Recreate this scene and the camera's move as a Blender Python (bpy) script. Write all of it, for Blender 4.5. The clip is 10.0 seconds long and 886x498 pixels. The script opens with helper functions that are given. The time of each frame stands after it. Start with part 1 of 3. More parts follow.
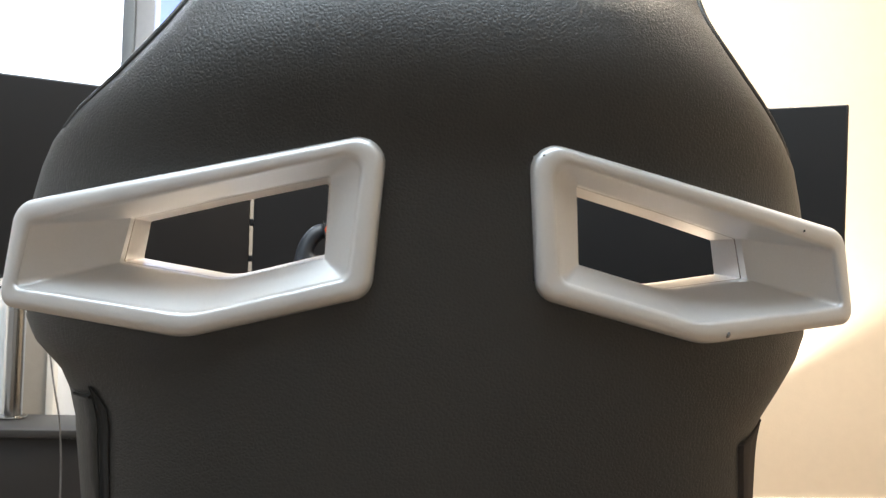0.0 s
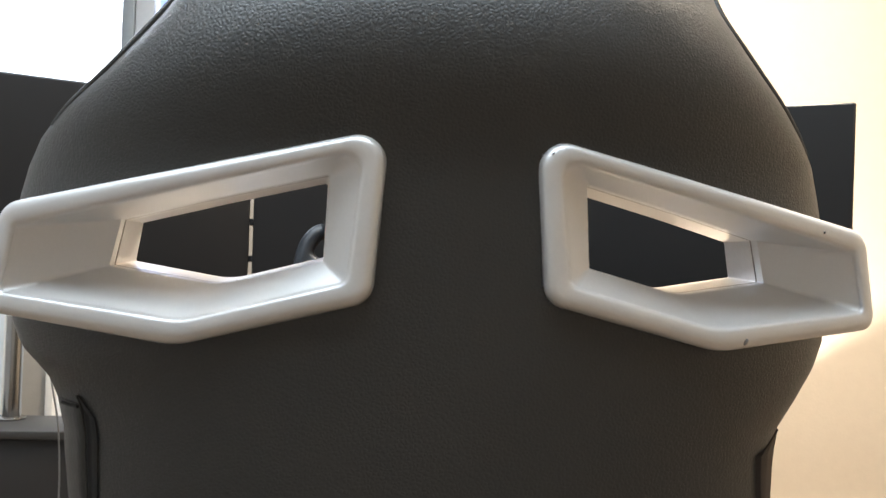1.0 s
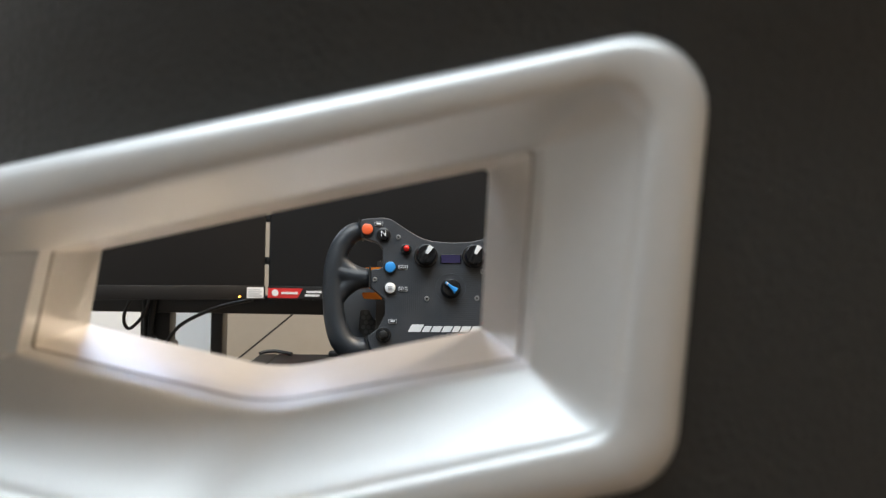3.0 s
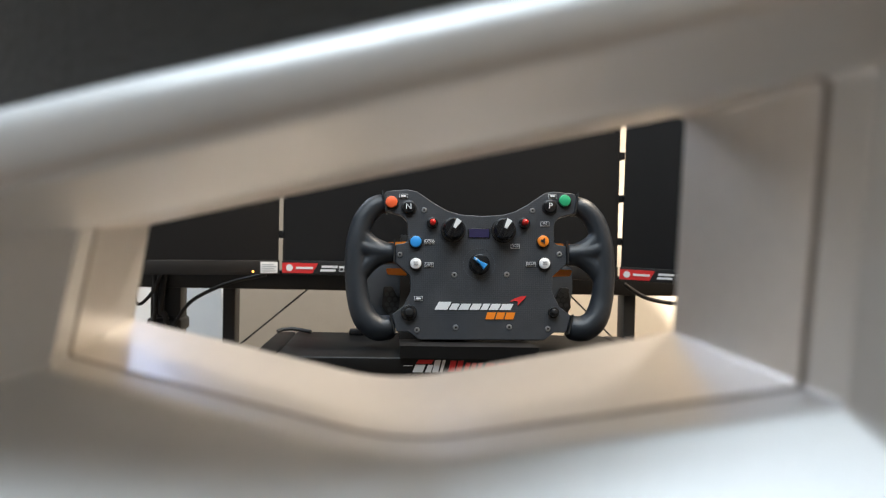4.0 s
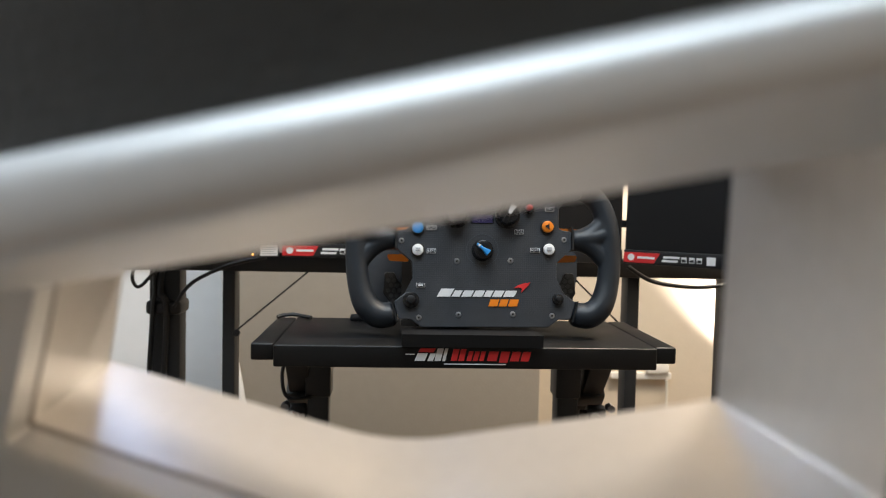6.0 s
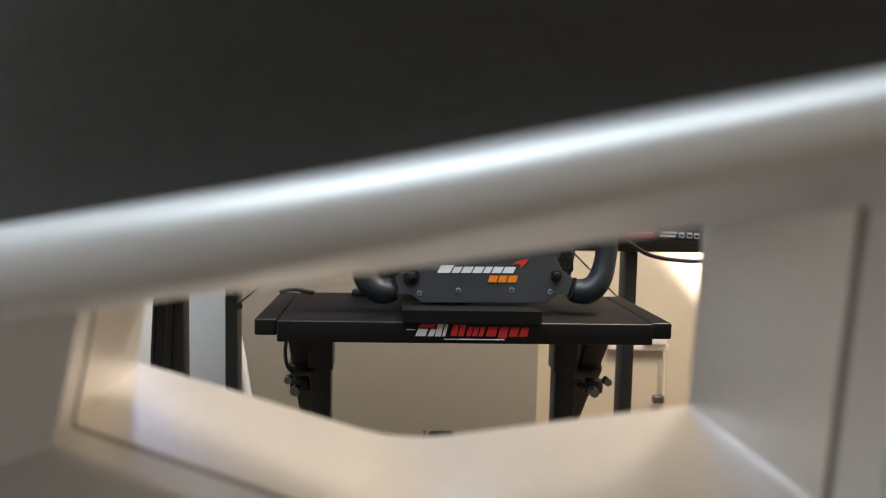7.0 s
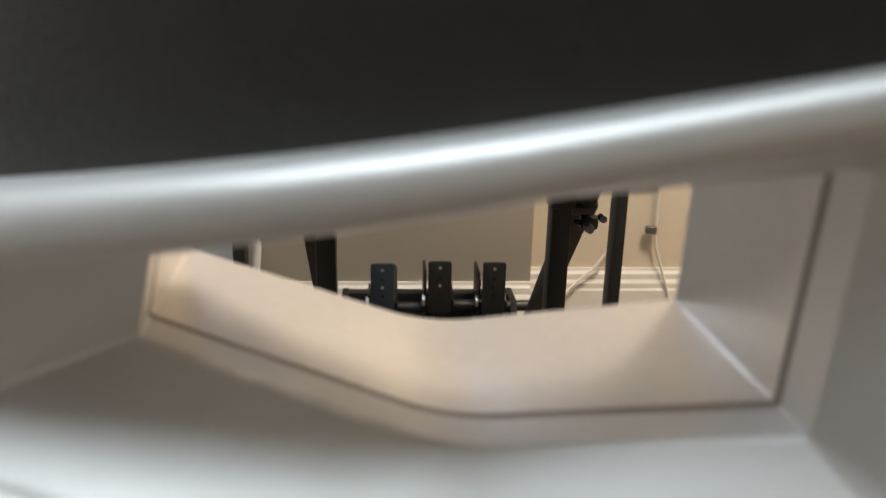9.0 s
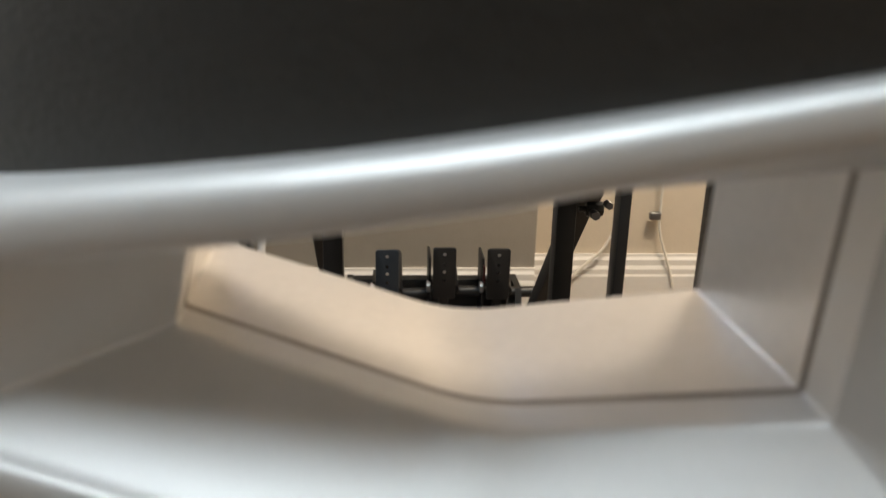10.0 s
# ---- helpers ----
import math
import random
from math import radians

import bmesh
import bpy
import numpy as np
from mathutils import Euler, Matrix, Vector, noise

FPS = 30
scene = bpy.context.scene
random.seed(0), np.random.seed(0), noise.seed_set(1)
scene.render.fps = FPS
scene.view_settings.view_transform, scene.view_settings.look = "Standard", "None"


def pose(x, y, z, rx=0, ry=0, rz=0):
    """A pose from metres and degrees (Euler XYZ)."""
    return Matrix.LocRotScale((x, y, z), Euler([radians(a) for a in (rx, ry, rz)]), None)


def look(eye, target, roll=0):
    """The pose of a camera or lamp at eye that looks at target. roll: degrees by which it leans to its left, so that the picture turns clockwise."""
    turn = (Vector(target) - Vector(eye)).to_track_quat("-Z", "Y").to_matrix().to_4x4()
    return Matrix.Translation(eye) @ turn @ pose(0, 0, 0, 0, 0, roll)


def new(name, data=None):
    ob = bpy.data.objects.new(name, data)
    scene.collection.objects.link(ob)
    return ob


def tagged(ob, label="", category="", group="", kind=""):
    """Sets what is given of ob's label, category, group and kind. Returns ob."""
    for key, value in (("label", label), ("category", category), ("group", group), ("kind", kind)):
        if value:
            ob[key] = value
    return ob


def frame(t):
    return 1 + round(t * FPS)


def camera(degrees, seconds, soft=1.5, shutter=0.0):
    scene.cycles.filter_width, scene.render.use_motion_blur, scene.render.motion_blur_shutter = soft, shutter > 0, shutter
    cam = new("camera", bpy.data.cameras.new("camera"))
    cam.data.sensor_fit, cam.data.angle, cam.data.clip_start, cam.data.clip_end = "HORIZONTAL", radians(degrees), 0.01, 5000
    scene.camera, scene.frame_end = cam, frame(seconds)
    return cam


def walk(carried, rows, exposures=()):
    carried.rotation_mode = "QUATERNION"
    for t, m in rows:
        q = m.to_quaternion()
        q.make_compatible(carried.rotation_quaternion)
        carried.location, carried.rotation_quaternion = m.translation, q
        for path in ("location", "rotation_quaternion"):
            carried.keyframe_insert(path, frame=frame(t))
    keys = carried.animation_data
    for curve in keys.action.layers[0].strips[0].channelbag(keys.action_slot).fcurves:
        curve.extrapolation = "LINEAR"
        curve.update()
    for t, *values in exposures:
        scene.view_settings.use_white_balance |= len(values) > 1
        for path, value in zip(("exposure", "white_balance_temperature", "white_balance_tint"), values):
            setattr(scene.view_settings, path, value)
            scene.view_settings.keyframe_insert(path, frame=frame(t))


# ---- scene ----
cam = camera(58.0, 10.0, soft=0.95)
PATH = [
    (0, (-0.025, -0.121, 0.851), (0.129, 1.872, 0.909), 1.7),
    (0.5, (-0.026, -0.12, 0.851), (0.127, 1.874, 0.91), 1.7),
    (1, (-0.025, -0.105, 0.853), (0.126, 1.889, 0.909), 1.7),
    (1.5, (-0.025, -0.069, 0.863), (0.114, 1.925, 0.921), 1.7),
    (2, (-0.039, -0.01, 0.871), (0.103, 1.984, 0.933), 1.8),
    (2.5, (-0.054, 0.049, 0.871), (0.072, 2.044, 0.938), 1.7),
    (3.0, (-0.0715, 0.0970, 0.8721), (0.0595, 2.0920, 0.9011), 1.2),
    (4.5, (-0.1, 0.154, 0.873), (0.026, 2.149, 0.813), 1.3),
    (5, (-0.099, 0.162, 0.878), (0.029, 2.156, 0.796), 1.3),
    (5.5, (-0.097, 0.162, 0.881), (0.029, 2.156, 0.787), 1.3),
    (7, (-0.098, 0.148, 0.8920), (0.028, 2.136, 0.7155), 1.3),
    (7.5, (-0.1, 0.144, 0.898), (0.032, 2.117, 0.604), 1.3),
    (8, (-0.103, 0.141, 0.9012), (0.034, 2.095, 0.4955), 1.1),
    (8.5, (-0.101, 0.137, 0.905), (0.035, 2.062, 0.382), 1.5),
    (9, (-0.104, 0.134, 0.909), (0.034, 2.037, 0.311), 1.4),
    (9.5, (-0.105, 0.131, 0.912), (0.029, 2.027, 0.288), 1.2),
    (10, (-0.109, 0.131, 0.911), (0.023, 2.024, 0.279), 1.3),
]
walk(cam, [(t, look(eye, target, roll)) for t, eye, target, roll in PATH],
     exposures=((0.0, 0.87, 6350, 10), (1.0, 0.86, 6350, 10), (2.0, 0.74, 6470, 10), (3.0, 0.52, 6550, 10), (4.3, 0.34, 6350, 10), (5.7, 0.28, 6350, 10), (7.0, 0.18, 6500, 10), (10.0, 0.09, 6720, 10)))

cam.data.dof.use_dof, cam.data.dof.focus_distance, cam.data.dof.aperture_fstop = True, 0.58, 17.5

# ---- light ----
world = bpy.data.worlds.new("world")
scene.world = world
world.use_nodes = True
wn = world.node_tree.nodes
sky = wn.new("ShaderNodeTexSky")
sky.sky_type, sky.sun_disc, sky.sun_elevation, sky.sun_rotation = "NISHITA", False, radians(35), radians(200)
world.node_tree.links.new(sky.outputs[0], wn["Background"].inputs[0])
wn["Background"].inputs[1].default_value = 0.12


def lamp(name, kind, m, power, color, **more):
    d = bpy.data.lights.new(name, kind)
    d.energy, d.color = power, color
    ob = new(name, d)
    ob.matrix_world = m
    return ob


win_lamp = lamp("window_light", "AREA", look((-1.05, 2.27, 1.75), (-0.9, 0.0, 1.3)), 9, (0.78, 0.89, 1.0))
win_lamp.data.shape, win_lamp.data.size, win_lamp.data.size_y = "RECTANGLE", 0.9, 1.0
ceil_lamp = lamp("ceiling_light", "AREA", look((-0.30, 0.20, 2.37), (-0.30, 0.20, 0)), 35, (0.80, 0.92, 1.0))
ceil_lamp.data.shape, ceil_lamp.data.size, ceil_lamp.data.size_y = "RECTANGLE", 1.7, 1.3
# unseen warm lamp, added over the rig to brighten sleeves, walls and wheel
warm_lamp = lamp("added_warm_light", "AREA", look((0.75, 1.15, 2.37), (0.75, 1.15, 0)), 48, (1.0, 0.85, 0.67))
warm_lamp.data.shape, warm_lamp.data.size = "DISK", 0.5
up_lamp = lamp("uplighter", "SPOT", look((0.86, 2.02, 0.42), (1.05, 2.12, 1.5)), 70, (1.0, 0.93, 0.84))
up_lamp.data.spot_size, up_lamp.data.spot_blend, up_lamp.data.shadow_soft_size = radians(105), 0.12, 0.05

# ---- materials ----


def mat(name, color, rough=0.5, metal=0.0, vary=0.05, grain=0.0, scale=200.0, bump=0.0, bump_scale=400.0, coat=0.0, kind="NOISE", spec=0.5):
    m = bpy.data.materials.new(name)
    m.use_nodes = True
    nt = m.node_tree
    b = nt.nodes["Principled BSDF"]
    b.inputs["Roughness"].default_value = rough
    b.inputs["Metallic"].default_value = metal
    b.inputs["Coat Weight"].default_value = coat
    b.inputs["Specular IOR Level"].default_value = spec
    co = nt.nodes.new("ShaderNodeTexCoord")
    n1 = nt.nodes.new("ShaderNodeTexNoise")
    n1.inputs["Scale"].default_value, n1.inputs["Detail"].default_value = scale, 4
    n2 = nt.nodes.new("ShaderNodeTexNoise")
    n2.inputs["Scale"].default_value, n2.inputs["Detail"].default_value = scale / 23, 3
    add = nt.nodes.new("ShaderNodeMath")
    add.operation = "ADD"
    ramp = nt.nodes.new("ShaderNodeMapRange")
    ramp.inputs[1].default_value, ramp.inputs[2].default_value = 0.6, 1.4
    ramp.inputs[3].default_value, ramp.inputs[4].default_value = 1 - grain, 1 + grain
    mix = nt.nodes.new("ShaderNodeMix")
    mix.data_type, mix.blend_type = "RGBA", "MULTIPLY"
    mix.inputs[0].default_value = 1.0
    mix.inputs[6].default_value = (*color, 1)
    for n in (n1, n2):
        nt.links.new(co.outputs["Object"], n.inputs["Vector"])
    nt.links.new(n1.outputs[0], add.inputs[0])
    nt.links.new(n2.outputs[0], add.inputs[1])
    nt.links.new(add.outputs[0], ramp.inputs[0])
    nt.links.new(ramp.outputs[0], mix.inputs[7])
    nt.links.new(mix.outputs[2], b.inputs["Base Color"])
    rr = nt.nodes.new("ShaderNodeMapRange")
    rr.inputs[3].default_value, rr.inputs[4].default_value = max(0.02, rough - vary), min(1, rough + vary)
    nt.links.new(n2.outputs[0], rr.inputs[0])
    nt.links.new(rr.outputs[0], b.inputs["Roughness"])
    if bump:
        if kind == "VORONOI":
            t = nt.nodes.new("ShaderNodeTexVoronoi")
            t.feature = "DISTANCE_TO_EDGE"
            t.inputs["Scale"].default_value = bump_scale
            wob = nt.nodes.new("ShaderNodeTexNoise")
            wob.inputs["Scale"].default_value = bump_scale * 0.6
            vadd = nt.nodes.new("ShaderNodeVectorMath")
            vadd.operation = "MULTIPLY_ADD"
            vadd.inputs[1].default_value = (0.9 / bump_scale,) * 3
            nt.links.new(co.outputs["Object"], wob.inputs["Vector"])
            nt.links.new(wob.outputs["Color"], vadd.inputs[0])
            nt.links.new(co.outputs["Object"], vadd.inputs[2])
            nt.links.new(vadd.outputs[0], t.inputs["Vector"])
            cl = nt.nodes.new("ShaderNodeMapRange")
            cl.interpolation_type = "SMOOTHSTEP"
            cl.inputs[2].default_value = 0.25
            nt.links.new(t.outputs["Distance"], cl.inputs[0])
            height = cl.outputs[0]
        else:
            t = nt.nodes.new("ShaderNodeTexNoise")
            t.inputs["Scale"].default_value, t.inputs["Detail"].default_value = bump_scale, 3
            nt.links.new(co.outputs["Object"], t.inputs["Vector"])
            height = t.outputs[0]
        bp = nt.nodes.new("ShaderNodeBump")
        bp.inputs["Strength"].default_value = 1.0
        bp.inputs["Distance"].default_value = bump
        nt.links.new(height, bp.inputs["Height"])
        nt.links.new(bp.outputs[0], b.inputs["Normal"])
    return m


def glow(name, color, strength):
    m = bpy.data.materials.new(name)
    m.use_nodes = True
    b = m.node_tree.nodes["Principled BSDF"]
    b.inputs["Base Color"].default_value = (*color, 1)
    b.inputs["Emission Color"].default_value = (*color, 1)
    b.inputs["Emission Strength"].default_value = strength
    return m


M_leather = mat("black_leatherette", (0.0345, 0.0342, 0.0322), 0.42, spec=0.44, grain=0.03, scale=500, bump=0.00010, bump_scale=540, kind="VORONOI")
M_fold = mat("dark_fabric", (0.014, 0.0135, 0.013), 0.8, grain=0.3, scale=700, bump=0.0001, bump_scale=1500)
M_brownfold = mat("brown_black_fabric", (0.030, 0.022, 0.018), 0.75, grain=0.25, scale=700, bump=0.0001, bump_scale=1500)
M_silver = mat("satin_silver_paint", (0.715, 0.718, 0.718), 0.44, metal=0.55, vary=0.012, grain=0.03, scale=900, bump=0.00002, bump_scale=2500)
M_liner = mat("satin_liner", (0.80, 0.775, 0.75), 0.34, metal=0.60, vary=0.06, grain=0.05, scale=420)
M_black = mat("black_powder_coat", (0.010, 0.010, 0.0105), 0.45, grain=0.15, scale=500, bump=0.00005, bump_scale=1800)
M_screen = mat("monitor_glass", (0.005, 0.005, 0.0057), 0.40, grain=0.06, scale=60, spec=0.42)
M_plastic = mat("black_plastic", (0.010, 0.010, 0.011), 0.38, grain=0.1, scale=400, bump=0.00003, bump_scale=2200)
M_carbon = mat("dark_face_plate", (0.044, 0.047, 0.053), 0.36, grain=0.2, scale=900, bump=0.00003, bump_scale=3000)
M_grip = mat("grip_rubber", (0.016, 0.020, 0.026), 0.42, grain=0.1, scale=800, bump=0.00004, bump_scale=3000)
M_beige = mat("grey_beige_wall_paint", (0.315, 0.282, 0.240), 0.8, grain=0.04, scale=40, bump=0.0004, bump_scale=160)
M_cream = mat("cream_wall_paint", (0.61, 0.525, 0.41), 0.8, grain=0.03, scale=40, bump=0.0004, bump_scale=160)
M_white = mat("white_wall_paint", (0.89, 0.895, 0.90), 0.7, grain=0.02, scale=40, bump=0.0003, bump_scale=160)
# tones of two unseen walls, chosen for the light they bounce onto the seat
M_dim = mat("back_wall_bounce_grey", (0.58, 0.56, 0.525), 0.85, grain=0.04, scale=40)
M_dim2 = mat("side_wall_bounce_grey", (0.48, 0.485, 0.485), 0.85, grain=0.04, scale=40)
M_trim = mat("white_gloss_trim", (0.78, 0.75, 0.70), 0.35, grain=0.03, scale=60)
M_carpet = mat("brown_carpet", (0.17, 0.125, 0.09), 0.95, grain=0.4, scale=700, bump=0.003, bump_scale=500)
M_alu = mat("grey_window_frame", (0.40, 0.42, 0.45), 0.4, grain=0.05, scale=100)
M_sash = mat("blue_grey_sash", (0.20, 0.225, 0.25), 0.4, grain=0.05, scale=100)
M_chrome = mat("chrome", (0.38, 0.38, 0.38), 0.15, metal=1.0)
M_red = mat("red_print", (0.62, 0.03, 0.03), 0.4)
M_paper = mat("white_print", (0.75, 0.75, 0.75), 0.5)
M_orange = mat("orange_plastic", (0.80, 0.22, 0.01), 0.4)
M_blue = mat("blue_plastic", (0.03, 0.28, 0.70), 0.35)
M_green = mat("green_plastic", (0.02, 0.35, 0.15), 0.4)
M_tomato = mat("orange_red_plastic", (0.85, 0.12, 0.03), 0.4)
M_wbtn = mat("white_plastic", (0.80, 0.80, 0.80), 0.35)
M_steel = mat("bright_steel", (0.55, 0.55, 0.56), 0.3, metal=0.9, grain=0.1)
M_steel2 = mat("dark_steel", (0.20, 0.20, 0.21), 0.35, metal=0.9, grain=0.1)
M_gloss = mat("glossy_black_plastic", (0.010, 0.010, 0.011), 0.22, grain=0.1)
M_redlamp = mat("red_plastic", (0.60, 0.02, 0.015), 0.25)
M_display = mat("violet_display", (0.035, 0.030, 0.075), 0.15)
M_alu2 = mat("grey_plastic", (0.22, 0.22, 0.22), 0.5, grain=0.05)
M_tag = mat("pale_grey_print", (0.72, 0.72, 0.72), 0.5)
M_deck = mat("black_textured_steel", (0.006, 0.0058, 0.0058), 0.38, spec=0.32, grain=0.2, scale=500, bump=0.00004, bump_scale=1500)
M_bluesteel = mat("blue_black_metal", (0.05, 0.065, 0.085), 0.35, metal=0.6, grain=0.1)
M_redsteel = mat("red_anodised_metal", (0.08, 0.012, 0.012), 0.4, metal=0.5)
M_cab = mat("dark_grey_laminate", (0.020, 0.020, 0.021), 0.5, grain=0.1, scale=120)
M_cabtop = mat("grey_laminate_top", (0.035, 0.036, 0.037), 0.45, grain=0.08, scale=120)
M_shroud = mat("dull_grey_plastic", (0.075, 0.085, 0.10), 0.5, grain=0.1)
M_joint = mat("brown_grey_joint", (0.36, 0.33, 0.31), 0.6)
M_led = glow("amber_light", (1.0, 0.35, 0.05), 6.0)
M_sky = glow("overcast_sky", (0.95, 0.97, 1.0), 1.6)
M_blind = glow("blue_sky", (0.29, 0.38, 0.90), 0.5)
M_whitecable = mat("white_cable", (0.72, 0.68, 0.60), 0.5)

nt = M_carbon.node_tree
weave = nt.nodes.new("ShaderNodeTexChecker")
weave.inputs["Scale"].default_value = 620
weave.inputs["Color1"].default_value, weave.inputs["Color2"].default_value = (0.72, 0.72, 0.72, 1), (1.25, 1.25, 1.25, 1)
coords = nt.nodes.new("ShaderNodeTexCoord")
turned = nt.nodes.new("ShaderNodeMapping")
turned.inputs["Rotation"].default_value = (0, radians(45), 0)
shade = nt.nodes.new("ShaderNodeMix")
shade.data_type, shade.blend_type = "RGBA", "MULTIPLY"
shade.inputs[0].default_value = 1.0
before = nt.nodes["Principled BSDF"].inputs["Base Color"].links[0].from_socket
nt.links.new(coords.outputs["Object"], turned.inputs["Vector"])
nt.links.new(turned.outputs[0], weave.inputs["Vector"])
nt.links.new(before, shade.inputs[6])
nt.links.new(weave.outputs["Color"], shade.inputs[7])
nt.links.new(shade.outputs[2], nt.nodes["Principled BSDF"].inputs["Base Color"])

# ---- mesh helpers ----


def part(name, bm, material, parent=None, label="", smooth=35, m=None):
    if m is not None:
        bm.transform(m)
    me = bpy.data.meshes.new(name)
    bmesh.ops.recalc_face_normals(bm, faces=bm.faces)
    bm.to_mesh(me)
    bm.free()
    me.materials.append(material)
    if smooth:
        me.shade_smooth()
        me.set_sharp_from_angle(angle=radians(smooth))
    ob = new(name, me)
    if parent is not None:
        ob.parent = parent
    if label:
        ob["label"] = label
    return ob


def thing(name, label, category, group="", kind="", at=(0, 0, 0)):
    ob = new(name)
    ob.empty_display_size = 0.05
    ob.location = at
    return tagged(ob, label, category, group, kind)


def box(x0, x1, y0, y1, z0, z1, bevel=0.0, seg=2, bm=None):
    own = bmesh.new()
    bmesh.ops.create_cube(own, size=1, matrix=Matrix.LocRotScale(((x0 + x1) / 2, (y0 + y1) / 2, (z0 + z1) / 2), None, (x1 - x0, y1 - y0, z1 - z0)))
    if bevel:
        bmesh.ops.bevel(own, geom=own.edges[:], offset=bevel, segments=seg, affect="EDGES", profile=0.5)
    if bm is None:
        return own
    return join(bm, own)


def join(bm, other):
    me = bpy.data.meshes.new("tmp")
    other.to_mesh(me)
    other.free()
    bm.from_mesh(me)
    bpy.data.meshes.remove(me)
    return bm


def cyl(r, depth, m=None, r2=None, seg=24, bevel=0.0, bm=None):
    """A cylinder along z from 0 to depth, laid at m."""
    own = bmesh.new()
    bmesh.ops.create_cone(own, cap_ends=True, segments=seg, radius1=r, radius2=r if r2 is None else r2, depth=depth, matrix=pose(0, 0, depth / 2))
    if bevel:
        bmesh.ops.bevel(own, geom=[e for e in own.edges if len(e.link_faces) == 2 and any(len(f.verts) > 4 for f in e.link_faces)], offset=bevel, segments=2, affect="EDGES", profile=0.5)
    if m is not None:
        own.transform(m)
    return own if bm is None else join(bm, own)


def tube(points, r, seg=10, steps=8, bm=None):
    """A round tube along a smooth line through the points."""
    pts = [Vector(p) for p in points]
    line = []
    for i in range(len(pts) - 1):
        p0, p1, p2, p3 = pts[max(i - 1, 0)], pts[i], pts[i + 1], pts[min(i + 2, len(pts) - 1)]
        for k in range(steps):
            t = k / steps
            line.append(0.5 * (2 * p1 + (p2 - p0) * t + (2 * p0 - 5 * p1 + 4 * p2 - p3) * t * t + (3 * p1 - p0 - 3 * p2 + p3) * t ** 3))
    line.append(pts[-1])
    own = bmesh.new()
    rings, up = [], Vector((0.13, 0.31, 0.94)).normalized()
    for i, p in enumerate(line):
        d = (line[min(i + 1, len(line) - 1)] - line[max(i - 1, 0)]).normalized()
        a = d.cross(up)
        a = a.normalized() if a.length > 1e-4 else d.orthogonal().normalized()
        up = a.cross(d).normalized()
        rings.append([own.verts.new(p + r * (math.cos(2 * math.pi * k / seg) * a + math.sin(2 * math.pi * k / seg) * up)) for k in range(seg)])
    for a, b in zip(rings, rings[1:]):
        for k in range(seg):
            own.faces.new((a[k], a[(k + 1) % seg], b[(k + 1) % seg], b[k]))
    own.faces.new(rings[0]), own.faces.new(rings[-1])
    return own if bm is None else join(bm, own)


def ftube(points, radii, sign, bm=None):
    """A tube of changing thickness, mirrored by sign, a little deeper than wide."""
    pts = [Vector((sign * p[0], p[1], p[2])) for p in points]
    line, rr = [], []
    for i in range(len(pts) - 1):
        p0, p1, p2, p3 = pts[max(i - 1, 0)], pts[i], pts[i + 1], pts[min(i + 2, len(pts) - 1)]
        for k in range(7):
            t = k / 7
            line.append(0.5 * (2 * p1 + (p2 - p0) * t + (2 * p0 - 5 * p1 + 4 * p2 - p3) * t * t + (3 * p1 - p0 - 3 * p2 + p3) * t ** 3))
            rr.append(radii[i] + (radii[i + 1] - radii[i]) * t)
    line.append(pts[-1]), rr.append(radii[-1])
    rings = []
    for i, p in enumerate(line):
        d = (line[min(i + 1, len(line) - 1)] - line[max(i - 1, 0)]).normalized()
        a = d.cross(Vector((0, 1, 0))).normalized()
        rings.append([p + rr[i] * (math.cos(math.pi * k / 10) * a + 1.1 * math.sin(math.pi * k / 10) * Vector((0, 1, 0))) for k in range(20)])
    for end, k in ((0, 1), (-1, -1)):
        d = (line[end] - line[end + k]).normalized()
        c = line[end]
        cap = [[c + (q - c) * f + d * rr[end] * g for q in rings[end]] for f, g in ((0.85, 0.22), (0.5, 0.36))]
        rings = cap[::-1] + rings if end == 0 else rings + cap
    own = loft(rings, caps=(True, True))
    return own if bm is None else join(bm, own)


def ringmesh(r1, r2, depth, m):
    own = loft([[(r * math.cos(k * math.pi / 24), r * math.sin(k * math.pi / 24), z) for k in range(48)] for r, z in ((r1, 0), (r1, depth), (r2, depth), (r2, 0))])
    own.transform(m)
    return own


def rounded(corners, radii, n=6):
    """A closed outline with rounded corners, n + 1 points a corner."""
    out, c = [], len(corners)
    for i, r in enumerate(radii):
        p = Vector(corners[i]).to_2d()
        a, b = (Vector(corners[i - 1]).to_2d() - p), (Vector(corners[(i + 1) % c]).to_2d() - p)
        half = a.angle(b) / 2
        d = min(r / math.tan(half), 0.48 * a.length, 0.48 * b.length)
        rr = d * math.tan(half)
        p1, p2 = p + a.normalized() * d, p + b.normalized() * d
        mid = p + (a.normalized() + b.normalized()).normalized() * (rr / math.sin(half))
        a1, a2 = p1 - mid, p2 - mid
        turn = a1.angle_signed(a2)
        for k in range(n + 1):
            q = a1.copy()
            q.rotate(Matrix.Rotation(-turn * k / n, 2))
            out.append(mid + q)
    return out


def loft(rings, closed=True, caps=(False, False), bm=None):
    own = bmesh.new() if bm is None else bm
    vs = [[own.verts.new(p) for p in ring] for ring in rings]
    n = len(vs[0])
    for a, b in zip(vs, vs[1:]):
        for k in range(n if closed else n - 1):
            own.faces.new((a[k], a[(k + 1) % n], b[(k + 1) % n], b[k]))
    if caps[0]:
        own.faces.new(vs[0])
    if caps[1]:
        own.faces.new(vs[-1])
    return own


